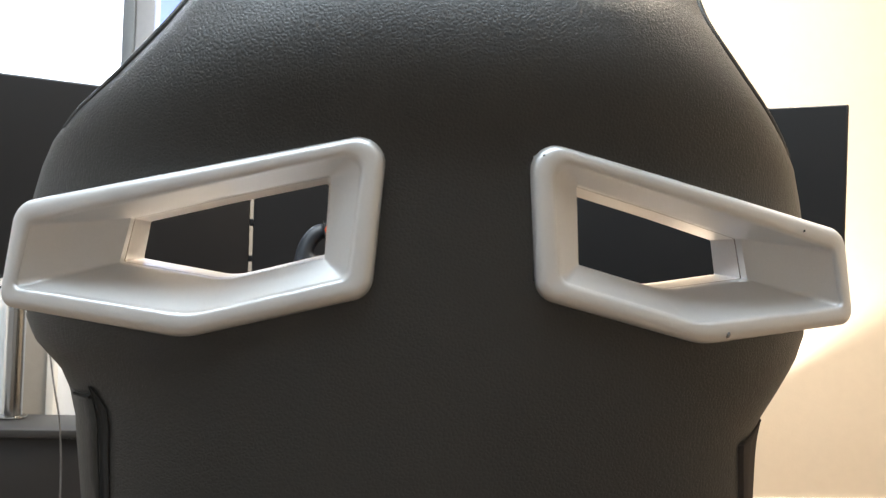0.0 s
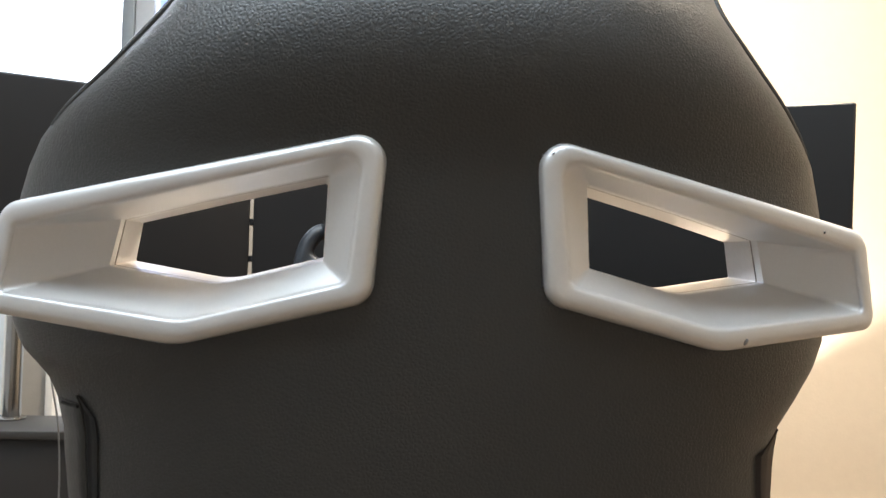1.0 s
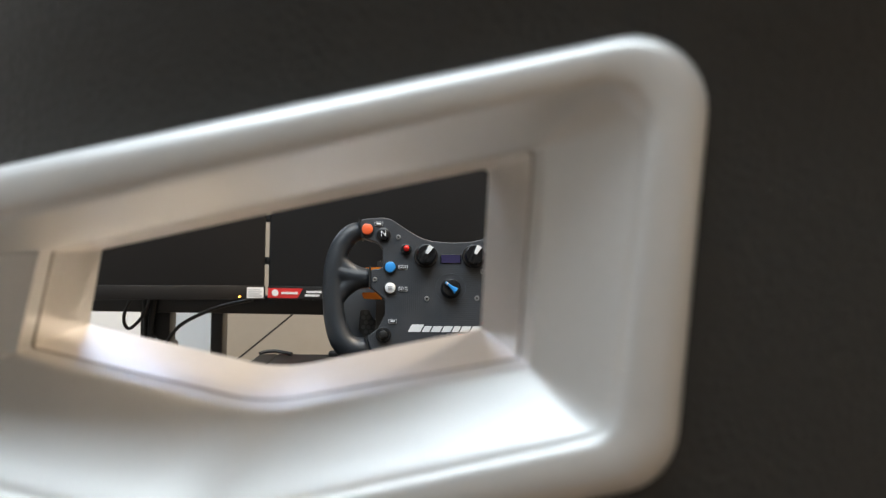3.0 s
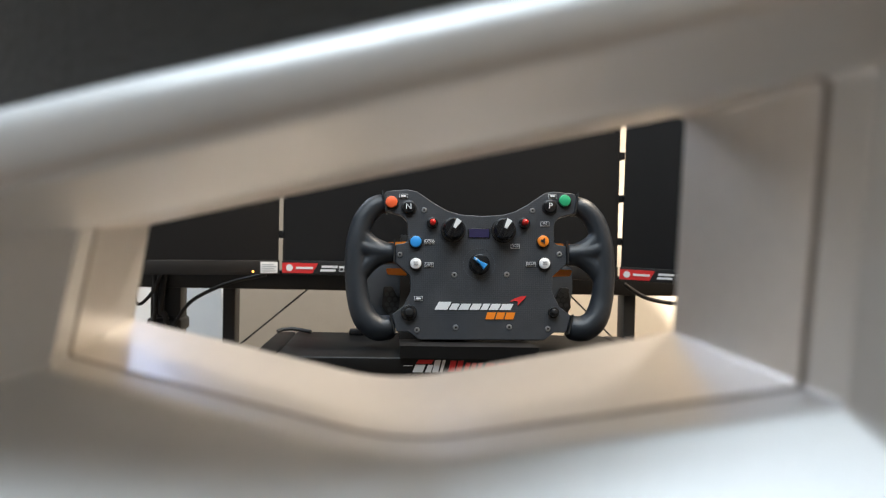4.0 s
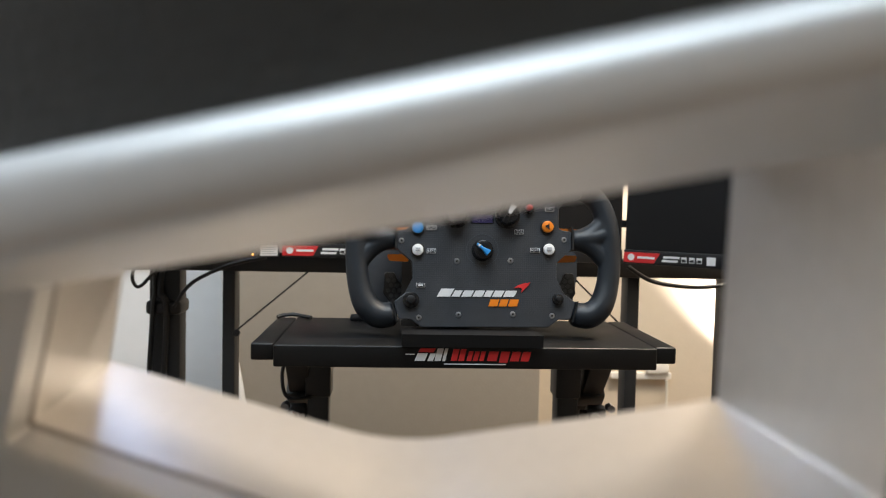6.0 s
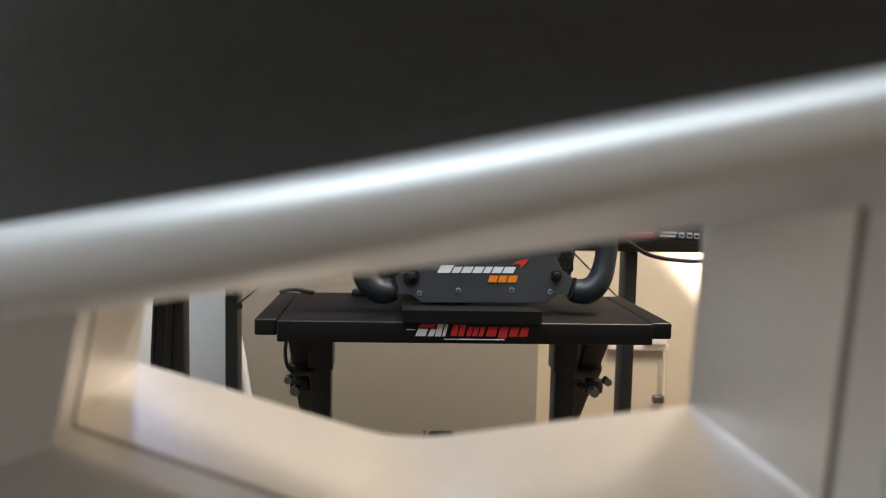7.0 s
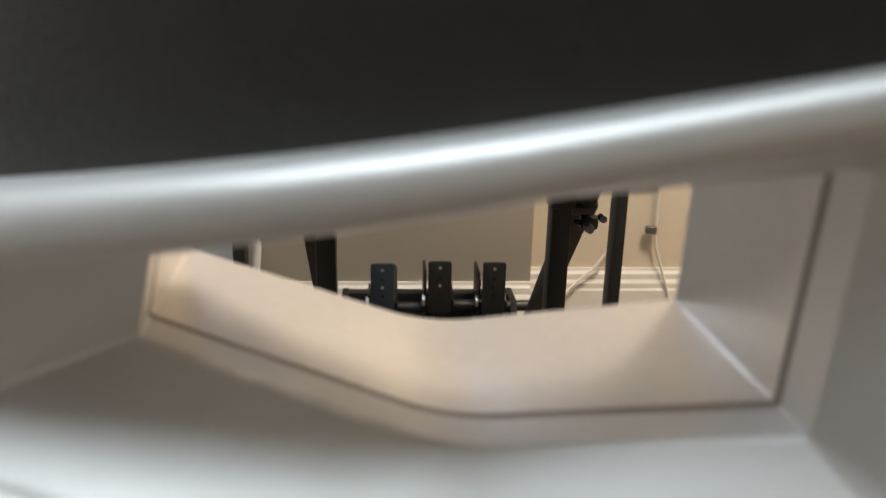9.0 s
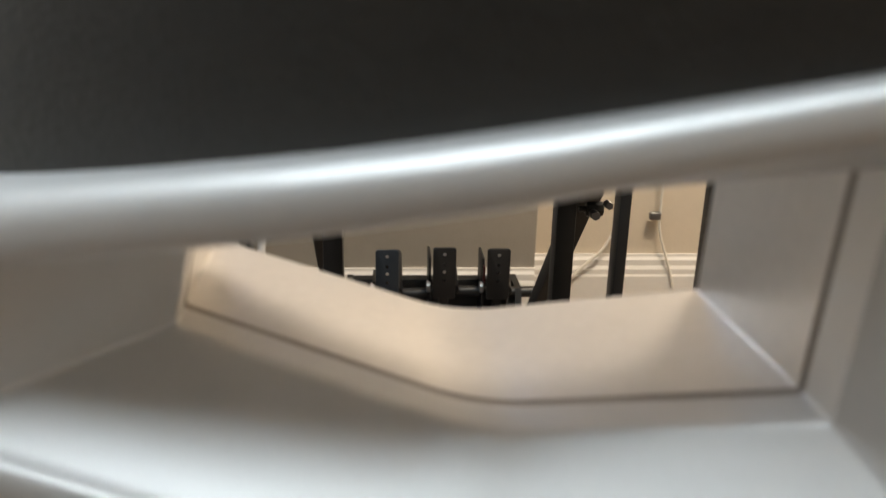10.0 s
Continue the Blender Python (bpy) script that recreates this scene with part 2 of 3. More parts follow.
def slab(outline, y0, y1, bevel=0.0, m=None):
    """An outline in x and z, thickened from y0 to y1, with the edge at y0 rounded."""
    o = [(p[0], p[1]) for p in outline]

    def ring(inset, y):
        k = len(o)
        res = []
        for i in range(k):
            a, b = Vector(o[i - 1]), Vector(o[(i + 1) % k])
            d = (b - a)
            nrm = Vector((-d.y, d.x)).normalized() if d.length > 1e-9 else Vector((0, 0))
            res.append((o[i][0] + sign * nrm.x * inset, y, o[i][1] + sign * nrm.y * inset))
        return res
    area = sum(o[i - 1][0] * o[i][1] - o[i][0] * o[i - 1][1] for i in range(len(o)))
    sign = 1 if area > 0 else -1
    rings = [ring(0, y1)]
    if bevel:
        rings += [ring(0, y0 + bevel), ring(bevel * 0.3, y0 + bevel * 0.3), ring(bevel, y0)]
    else:
        rings += [ring(0, y0)]
    own = loft(rings, caps=(True, True))
    if m is not None:
        own.transform(m)
    return own


def inside(p, poly):
    hit, j = False, len(poly) - 1
    for i in range(len(poly)):
        if (poly[i][1] > p[1]) != (poly[j][1] > p[1]) and p[0] < (poly[j][0] - poly[i][0]) * (p[1] - poly[i][1]) / (poly[j][1] - poly[i][1]) + poly[i][0]:
            hit = not hit
        j = i
    return hit


# ---- room ----


def structure(name, bm, material, label, category, smooth=0):
    ob = part(name, bm, material, None, "", smooth)
    return tagged(ob, label, category, kind="structure")


structure("floor", box(-2.2, 2.6, -2.6, 2.5, -0.1, 0), M_carpet, "brown carpeted floor of the room", "floor")
structure("ceiling", box(-2.2, 2.6, -2.6, 2.5, 2.4, 2.5), M_white, "plain white painted ceiling", "ceiling")
structure("wall_chimney", box(-0.462, 0.261, 2.05, 2.20, 0, 2.4), M_beige, "grey beige painted projecting chimney breast", "wall")
structure("wall_north_right", box(-0.445, 2.5, 2.19, 2.35, 0, 2.4), M_cream, "cream painted alcove wall lit by a warm lamp", "wall")
bm = box(-2.1, -0.446, 2.19, 2.35, 0, 1.22)
box(-2.1, -0.446, 2.19, 2.35, 2.28, 2.4, bm=bm)
box(-2.1, -1.50, 2.19, 2.35, 1.22, 2.28, bm=bm)
box(-0.50, -0.446, 2.19, 2.35, 1.22, 2.28, bm=bm)
structure("wall_north_left", bm, M_white, "white painted alcove wall with a window", "wall")
# west and south walls are unseen; their greys only steer bounce light
structure("wall_west", box(-2.2, -2.1, -2.5, 2.35, 0, 2.4), M_dim2, "unseen side wall, its greige set for bounce light", "wall")
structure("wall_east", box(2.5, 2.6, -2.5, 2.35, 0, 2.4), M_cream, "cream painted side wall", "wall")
structure("wall_south", box(-2.2, 2.6, -2.6, -2.5, 0, 2.4), M_dim, "unseen back wall, its grey set for bounce light", "wall")

# ---- racing seat ----
BEZ_O = [(0.0284, 0.9095), (0.0335, 0.8400), (0.1125, 0.8198), (0.2025, 0.8300), (0.1955, 0.8768)]
BEZ_L = [(0.0395, 0.8992), (0.0445, 0.8482), (0.1095, 0.8310), (0.1925, 0.8395), (0.1860, 0.8665)]
BEZ_H = [(0.0520, 0.8912), (0.0540, 0.8555), (0.0990, 0.8445), (0.1530, 0.8510), (0.1475, 0.8722)]
BEZ_K = [(0.0560, 0.8920), (0.0570, 0.8578), (0.1010, 0.8465), (0.1540, 0.8537), (0.1505, 0.8730)]
for outline, sag in ((BEZ_O, 0.0013), (BEZ_L, 0.0009), (BEZ_H, 0.0), (BEZ_K, 0.0)):
    outline.append(((outline[0][0] + outline[4][0]) / 2, (outline[0][1] + outline[4][1]) / 2 - sag))
O2 = rounded(BEZ_O, [0.011, 0.010, 0.040, 0.007, 0.012, 1.2], 8)
L2 = rounded(BEZ_L, [0.0065, 0.0055, 0.040, 0.0025, 0.0025, 1.2], 8)
L2 = [q.lerp(p, 0.06) for p, q in zip(O2, L2)]
H2 = rounded(BEZ_H, [0.0012, 0.0008, 0.040, 0.0008, 0.0008, 1.2], 8)
K2 = rounded(BEZ_K, [0.0012, 0.0005, 0.040, 0.0008, 0.0008, 1.2], 8)


def y_back(x):
    return 0.2085 + 1.1 * x * x


def y_hole(x):
    x = abs(x)
    return 0.223 + 0.378 * (x - 0.054) + 1.29 * (x - 0.054) * (x - 0.099)


def half_width(z, side=1):
    if side > 0:
        zs = (0.30, 0.55, 0.742, 0.770, 0.780, 0.795, 0.810, 0.824, 0.850, 0.887, 0.896, 0.910, 0.9245, 0.938, 0.951, 0.965, 0.978, 0.992, 1.03, 1.10, 1.20, 1.26, 1.285)
        ws = (0.166, 0.165, 0.164, 0.1655, 0.168, 0.181, 0.193, 0.1995, 0.200, 0.196, 0.194, 0.189, 0.179, 0.169, 0.159, 0.150, 0.143, 0.139, 0.132, 0.128, 0.120, 0.100, 0.05)
    else:
        zs = (0.30, 0.55, 0.737, 0.769, 0.780, 0.788, 0.799, 0.812, 0.823, 0.850, 0.882, 0.897, 0.911, 0.924, 0.938, 0.952, 0.965, 0.979, 1.03, 1.10, 1.20, 1.26, 1.285)
        ws = (0.171, 0.1715, 0.1733, 0.178, 0.179, 0.1816, 0.188, 0.204, 0.210, 0.211, 0.209, 0.2046, 0.197, 0.184, 0.167, 0.154, 0.1435, 0.135, 0.126, 0.123, 0.117, 0.098, 0.05)
    # the swelling part stands nearer, and its edge is rounder
    full = float(np.interp(z, (0.885, 0.92, 0.945, 0.985, 1.03), (1.0, 1.002, 0.985, 0.968, 0.99)))
    return full * float(np.interp(z, zs, ws))


def lean_at(z):
    """How far the backrest stands back at height z: it swells out above the guides, then leans forward."""
    k = min(max((z - 0.888) / 0.050, 0.0), 1.0)
    out = -0.0075 * k * k * (3 - 2 * k)
    if z < 0.938:
        return out
    return out + 6.5 * (z - 0.938) ** 2 if z < 0.980 else out + 0.01147 + 0.546 * (z - 0.980)


def y_seat(x, z):
    w = half_width(z, x)
    s = min(abs(x) / w, 1)
    e = float(np.interp(z, (0.885, 0.96), (3.4, 2.7)))
    return y_back(x) + 0.0058 + 0.06 * (1 - (1 - s ** e) ** (1 / e)) + lean_at(z)


seat = thing("racing_seat", "black leatherette racing seat with silver belt guides", "seat")
bm = bmesh.new()
NZ, NR = 240, 72
rings = []
for z in np.linspace(0.30, 1.285, NZ):
    lean = lean_at(z)
    ring = []
    for k in range(NR + 1):
        x = math.sin(math.pi * (k / NR - 0.5))
        x *= half_width(z, x)
        ring.append((x, y_seat(x, z), z))
    for k in range(1, NR):
        x = math.sin(math.pi * (0.5 - k / NR))
        x *= half_width(z, x)
        ring.append((x, y_hole(x) + 0.046 + lean, z))
    rings.append(ring)
loft(rings, caps=(True, True), bm=bm)
cut = [p.lerp(q, 0.5) for p, q in zip(O2, L2)]
cut_front = [Vector((0.101 + (p.x - 0.101) * 1.15, 0.866 + (p.y - 0.866) * 1.26)) for p in H2]
gone = []
for f in bm.faces:
    if len(f.verts) == 4:
        c = f.calc_center_median()
        lean = lean_at(c.z)
        front = abs(c.y - (y_hole(c.x) + 0.046 + lean)) < 0.002
        if inside((abs(c.x), c.z), cut_front if front else cut):
            gone.append(f)
bmesh.ops.delete(bm, geom=gone, context="FACES")
part("backrest", bm, M_leather, seat, smooth=60)


def bezel(sign, parent):
    def fitted(pts):
        """The guide on the other side sits a little further out and is shallower below."""
        if sign < 0:
            return pts
        return [Vector((p.x + 0.0028 * (1 - (p.x - 0.029) / 0.1735), p.y + 0.0022 * max(0.0, (0.868 - p.y) / 0.048))) for p in pts]
    o, l, h, inner = fitted(O2), fitted(L2), fitted(H2), fitted(K2)

    def ring(a, b, t, dy):
        pts = [p.lerp(q, t) for p, q in zip(a, b)]
        return [(sign * p.x, y_back(p.x) + (dy(p.x) if callable(dy) else dy), p.y) for p in pts]
    # a flat face between a round outer edge and a tighter inner one
    rings = [ring(o, l, 0, lambda x: 0.014 + 0.5 * x * x), ring(o, l, 0, 0.0050), ring(o, l, 0.03, 0.0034), ring(o, l, 0.09, 0.0021), ring(o, l, 0.18, 0.0010), ring(o, l, 0.29, 0.0003), ring(o, l, 0.42, 0.0),
             ring(o, l, 0.60, 0.0), ring(o, l, 0.80, 0.0002), ring(o, l, 0.89, 0.0006), ring(o, l, 0.95, 0.0013), ring(o, l, 0.985, 0.0021), ring(o, l, 1.0, 0.0030)]
    lip = [(sign * p.x, y_back(p.x) + 0.0030, p.y) for p in l]
    hole = [(sign * p.x, y_hole(p.x), p.y) for p in h]
    for t, e in ((0.05, 0.070), (0.14, 0.165), (0.5, 0.53), (0.94, 0.945), (1.0, 1.0)):
        rings.append([(a[0] + (b[0] - a[0]) * t, a[1] + (b[1] - a[1]) * e, a[2] + (b[2] - a[2]) * t) for a, b in zip(lip, hole)])

    def sleeve(grow, depth):
        pts = [p.lerp(q, depth / 0.042) for p, q in zip(h, inner)]
        return [(sign * (p.x + (p.x - 0.101) * grow), y_hole(p.x) + depth, p.y + (p.y - 0.868) * grow) for p in pts]
    rings += [sleeve(0.0, 0.0006), sleeve(0.0, 0.0070)]
    guide = part("belt_guide", loft(rings), M_silver, parent, "satin silver moulded belt guide, lightly chipped", smooth=40)
    part("joint", loft([sleeve(0.0, 0.0070), sleeve(0.010, 0.0072), sleeve(0.010, 0.0083), sleeve(0.0, 0.0086)]), M_joint, guide, "narrow dark joint")
    part("liner", loft([sleeve(0.02, 0.0086), sleeve(0.0, 0.0086), sleeve(0.0, 0.0420), sleeve(0.01, 0.0432), sleeve(0.10, 0.0455), sleeve(0.32, 0.0475)]), M_liner, guide, "satin metal inner sleeve", smooth=40)
    return guide


guide_r = bezel(1, seat)
guide_l = bezel(-1, seat)
for x, z, r in ((0.0372, 0.9016, 0.0008), (0.0432, 0.8445, 0.0006), (0.126, 0.8268, 0.0024), (0.124, 0.8857, 0.0009), (0.168, 0.8755, 0.0010)):
    own = bmesh.new()
    bmesh.ops.create_icosphere(own, subdivisions=2, radius=1, matrix=Matrix.LocRotScale((x, y_back(x) + 0.0012, z), Euler((0, 0.5, 0.2)), (r * 0.55, 0.0012, r * 0.75)))
    part("chip", own, M_black if r < 0.002 else M_alu2, guide_r, "dark chip in the silver paint")
for s in (-1, 1):
    line = []
    for z in np.linspace(0.915, 1.22, 36):
        k = min(max((0.958 - z) / 0.04, 0.0), 1.0)
        x = s * half_width(z, s) * (0.970 - 0.022 * k)
        line.append((x, y_seat(x, z) - 0.0008 + 0.0032 * k, z))
    part("piping", tube(line, 0.0021, steps=4), M_leather, seat, "thin leatherette piping along the shoulder")
    fold = []
    if s < 0:
        strip = []
        for z in np.linspace(0.42, 0.7905, 30):
            k = 1.28 - 0.42 * min(1.0, (0.7905 - z) / 0.13)
            h0 = 0.0030 * min(1.0, (0.7925 - z) / 0.004)
            row = []
            for a, h in ((-0.0180, -0.004), (-0.0177, 0.35), (-0.0165, 0.85), (-0.0140, 1.0), (-0.0100, 0.9), (-0.0050, 0.6)):
                x = s * (half_width(z, s) - 0.0006 + a * k)
                row.append((x, y_seat(x, z) - (h * h0 if h > 0 else h), z))
            row.append((s * (half_width(z, s) + 0.0004), y_seat(s * half_width(z, s), z) + 0.012, z))
            strip.append(row)
        part("side_bolster", loft(strip, caps=(True, True)), M_leather, seat, "vertical padded side bolster with a stitched end", smooth=50)
        part("seam", tube([(s * (half_width(0.7893, s) - 0.0006 - a), y_seat(s * (half_width(0.7893, s) - a), 0.7893) - 0.0028, 0.7893) for a in (0.0105, 0.0140, 0.0180, 0.0215)], 0.0007, seg=6, steps=3), M_fold, seat, "dark stitched seam")
    reach = 0.794 if s < 0 else 0.781
    for z in np.linspace(0.42, reach, 44):
        down = reach - z
        if s < 0:
            x0 = half_width(z, s) - 0.0006 - 0.0179 * (1.28 - 0.42 * min(1.0, max(0.0, 0.7905 - z) / 0.13))
            w = 0.0086 * min(1.0, 0.22 + down / 0.013) * (1 - 0.28 * min(1.0, down / 0.05))
        else:
            x0 = half_width(z, s) - 0.0030
            w = 0.0215 * min(1.0, 0.10 + down / 0.006) * (1 - 0.30 * min(1.0, down / 0.045))
        fold.append([(s * (x0 - w * u), y_seat(s * (x0 - w * u), z) - h - (0.0016 if s > 0 else 0.0), z) for u, h in ((-0.08, -0.003), (0.0, 0.0004), (0.16, 0.0015), (0.32, 0.0004), (0.50, 0.0005), (0.68, 0.0016), (0.86, 0.0010), (1.0, -0.002))])
    part("fold", loft(fold, caps=(True, True)), M_fold if s < 0 else M_brownfold, seat, "dark gathered fabric fold", smooth=50)
part("seat_base", box(-0.24, 0.24, 0.25, 0.75, 0.22, 0.36, 0.04, 4), M_leather, seat)
part("rail", box(-0.2, -0.16, 0.2, 0.7, 0, 0.22, 0.004), M_black, seat)
part("rail", box(0.16, 0.2, 0.2, 0.7, 0, 0.22, 0.004), M_black, seat)
seat.location = (0.005, 0, 0)

# ---- monitors ----


def print_bar(name, parent, material, corners, y, label=""):
    """A thin printed shape in x and z, laid just proud of a face at y."""
    own = bmesh.new()
    a = [own.verts.new((x, y, z)) for x, z in corners]
    b = [own.verts.new((x, y + 0.0008, z)) for x, z in corners]
    own.faces.new(a), own.faces.new(b[::-1])
    for i in range(len(a)):
        own.faces.new((a[i - 1], a[i], b[i], b[i - 1]))
    return part(name, own, material, parent, label, smooth=0)


def disc(n, r, x, z):
    return [(x + r * math.cos(2 * math.pi * k / n), z + r * math.sin(2 * math.pi * k / n)) for k in range(n)]


def rect(x0, x1, z0, z1, slant=0.0):
    return [(x0, z0), (x1, z0), (x1 + slant, z1), (x0 + slant, z1)]


def monitor(m, sticker):
    mon = thing("monitor", "black flat computer monitor, switched off, with a label strip", "monitor", "triple monitors on the stand")
    part("housing", box(-0.27, 0.27, 0.002, 0.032, 0.8030, 1.160, 0.004, 3), M_plastic, mon)
    part("back_shell", box(-0.15, 0.15, 0.028, 0.052, 0.86, 1.08, 0.012, 3), M_plastic, mon)
    part("screen", box(-0.266, 0.266, 0.0005, 0.004, 0.8255, 1.156), M_screen, mon, smooth=0)
    part("lower_bezel", box(-0.27, 0.27, -0.001, 0.006, 0.8030, 0.8250, 0.001), M_plastic, mon)
    y = -0.0016
    part_red = print_bar("badge", mon, M_red, [(-0.2695, 0.8055), (-0.222, 0.8055), (-0.213, 0.8215), (-0.2695, 0.8215)], y, "red badge with a white disc")
    print_bar("badge_disc", part_red, M_paper, disc(18, 0.0055, -0.258, 0.8137), y - 0.0006)
    print_bar("badge_bar", part_red, M_paper, rect(-0.248, -0.221, 0.8120, 0.8155), y - 0.0006)
    plate = print_bar("name_strip", mon, M_black, [(-0.2215, 0.8055), (-0.150, 0.8055), (-0.150, 0.8215), (-0.2125, 0.8215)], y + 0.0002, "black strip with white marks")
    for x0, x1, z0, z1 in ((-0.208, -0.183, 0.8145, 0.8180), (-0.210, -0.186, 0.8088, 0.8122)):
        print_bar("mark", plate, M_paper, rect(x0, x1, z0, z1, 0.001), y - 0.0006)
    for x in (-0.176, -0.164, -0.153):
        print_bar("icon", plate, M_paper, rect(x - 0.004, x + 0.004, 0.8092, 0.8178), y - 0.0006)
        print_bar("icon_core", plate, M_black, rect(x - 0.0030, x + 0.0030, 0.8102, 0.8145), y - 0.0010)
    print_bar("code_patch", mon, M_paper, rect(-0.142, -0.129, 0.8072, 0.8200), y, "pale grey square patch")
    if sticker:
        st = print_bar("rating_sticker", mon, M_paper, rect(0.2395, 0.2665, 0.8050, 0.8225), y, "white paper sticker with grey lines")
        for k in range(4):
            print_bar("line", st, M_alu, rect(0.2415, 0.2645 - 0.004 * (k % 2), 0.8075 + 0.0034 * k, 0.8091 + 0.0034 * k), y - 0.0006)
    if sticker:
        part("power_light", cyl(0.0014, 0.001, pose(0.2275, -0.001, 0.8075, 90), seg=12), M_led, mon, "small amber power light")
    mon.matrix_world = m
    return mon


monitor(pose(0, 1.42, 0), False)
for hinge, turn, sag in ((0.273, -30, 0.8), (-0.274, 24.5, 0.0)):
    way = 1 if hinge > 0 else -1
    monitor(pose(hinge, 1.42, 0.81, 0, sag, turn) @ pose(way * 0.27, 0, -0.81), True)

# ---- monitor stand ----
stand = thing("monitor_stand", "black steel monitor stand with uprights and braces", "stand")
part("crossbar", box(-0.60, 0.60, 1.485, 1.515, 0.774, 0.806, 0.002), M_black, stand)
for x0, x1 in ((-0.376, -0.355), (0.302, 0.323)):
    part("upright", box(x0, x1, 1.49, 1.53, 0, 0.776, 0.0025), M_black, stand)
for x0, x1 in ((-0.494, -0.444), (0.470, 0.515)):
    part("side_upright", box(x0, x1, 1.49, 1.53, 0, 0.776, 0.003), M_black, stand)
for sx in (-1, 1):
    lo, hi = ((-0.352, 0.676), (-0.236, 0.775)) if sx < 0 else ((0.300, 0.685), (0.205, 0.775))
    part("wire_brace", tube([(lo[0], 1.488, lo[1]), (hi[0], 1.488, hi[1])], 0.0014, steps=1), M_black, stand)
    part("bolt", cyl(0.006, 0.006, pose(lo[0], 1.490, lo[1] - 0.004, 90), seg=12, bevel=0.001), M_black, stand)
    part("foot", box(min(sx * 0.34, sx * 0.52), max(sx * 0.34, sx * 0.52), 1.30, 1.72, 0, 0.03, 0.003), M_black, stand)
    for z0 in (0.86, 0.93, 1.00, 1.07):
        part("hinge_block", box(sx * 0.2735 - 0.006, sx * 0.2735 + 0.006, 1.428, 1.46, z0, z0 + 0.012, 0.001), M_black, stand)
part("vesa_post", box(-0.03, 0.03, 1.475, 1.51, 0.80, 1.08, 0.003), M_black, stand)
part("cable_strap", box(-0.497, -0.441, 1.478, 1.540, 0.701, 0.724, 0.006, 3), M_plastic, stand, "black hook-and-loop cable strap")

for name, label, pts, r in (
        ("power_cable", "black cable hanging in a loop beside the monitor stand", [(-0.492, 1.47, 0.82), (-0.508, 1.45, 0.772), (-0.500, 1.45, 0.749), (-0.482, 1.46, 0.768), (-0.472, 1.475, 0.80)], 0.0028),
        ("power_cable", "black cable strapped to the stand upright", [(-0.468, 1.48, 0.80), (-0.472, 1.474, 0.74), (-0.462, 1.474, 0.70), (-0.470, 1.474, 0.45), (-0.46, 1.47, 0.0)], 0.005),
        ("power_cable", "black cable strapped to the stand upright", [(-0.485, 1.48, 0.80), (-0.480, 1.474, 0.74), (-0.484, 1.474, 0.70), (-0.492, 1.472, 0.45), (-0.48, 1.47, 0.0)], 0.004),
        ("video_cable", "black cable drooping from monitor to stand", [(-0.30, 1.455, 0.800), (-0.36, 1.46, 0.785), (-0.42, 1.468, 0.755), (-0.45, 1.473, 0.715)], 0.003),
        ("video_cable", "black cable drooping below the monitor", [(0.29, 1.45, 0.795), (0.33, 1.44, 0.772), (0.40, 1.43, 0.765), (0.46, 1.43, 0.775), (0.50, 1.44, 0.805)], 0.0035)):
    tagged(part(name, tube(pts, r), M_plastic), label, "cable", "cables behind the monitors")

# ---- wheel stand ----
deck = thing("wheel_stand", "black steel wheel stand with a printed front lip", "stand")
top = part("deck", box(-0.211, 0.168, 0.935, 1.13, 0.7270, 0.7488, 0.0018, 3), M_deck, deck)
Y = 0.9342
for x0, x1, z0, z1 in ((-0.0740, -0.0640, 0.7345, 0.7420), (-0.0615, -0.0560, 0.7345, 0.7420), (-0.0545, -0.0485, 0.7345, 0.7470), (-0.0470, -0.0440, 0.7345, 0.7470)):
    print_bar("logo_block", top, M_paper, rect(x0, x1, z0, z1, 0.003), Y)
for x0, x1, z0, z1 in ((-0.0705, -0.0555, 0.7432, 0.7470), (-0.0385, -0.0325, 0.7350, 0.7465), (-0.0310, -0.0255, 0.7350, 0.7465), (-0.0230, -0.0185, 0.7350, 0.7445), (-0.0168, -0.0122, 0.7350, 0.7445), (-0.0105, -0.0062, 0.7350, 0.7445), (-0.0030, 0.0065, 0.7350, 0.7445), (0.0090, 0.0175, 0.7335, 0.7445), (0.0200, 0.0285, 0.7350, 0.7445), (0.0305, 0.0385, 0.7350, 0.7445)):
    print_bar("logo_block", top, M_red, rect(x0, x1, z0, z1, 0.0025), Y)
for x0, x1, z0 in ((-0.083, -0.074, 0.7405), (-0.060, 0.046, 0.7485), (-0.045, 0.016, 0.7312)):
    print_bar("logo_line", top, M_paper, rect(x0, x1, z0, z0 + 0.0009), Y)
for x0, x1 in ((-0.2345, -0.2120), (0.1690, 0.191)):
    part("end_cap", box(x0, x1, 0.945, 1.13, 0.7315, 0.7485, 0.0022, 3), M_deck, deck)
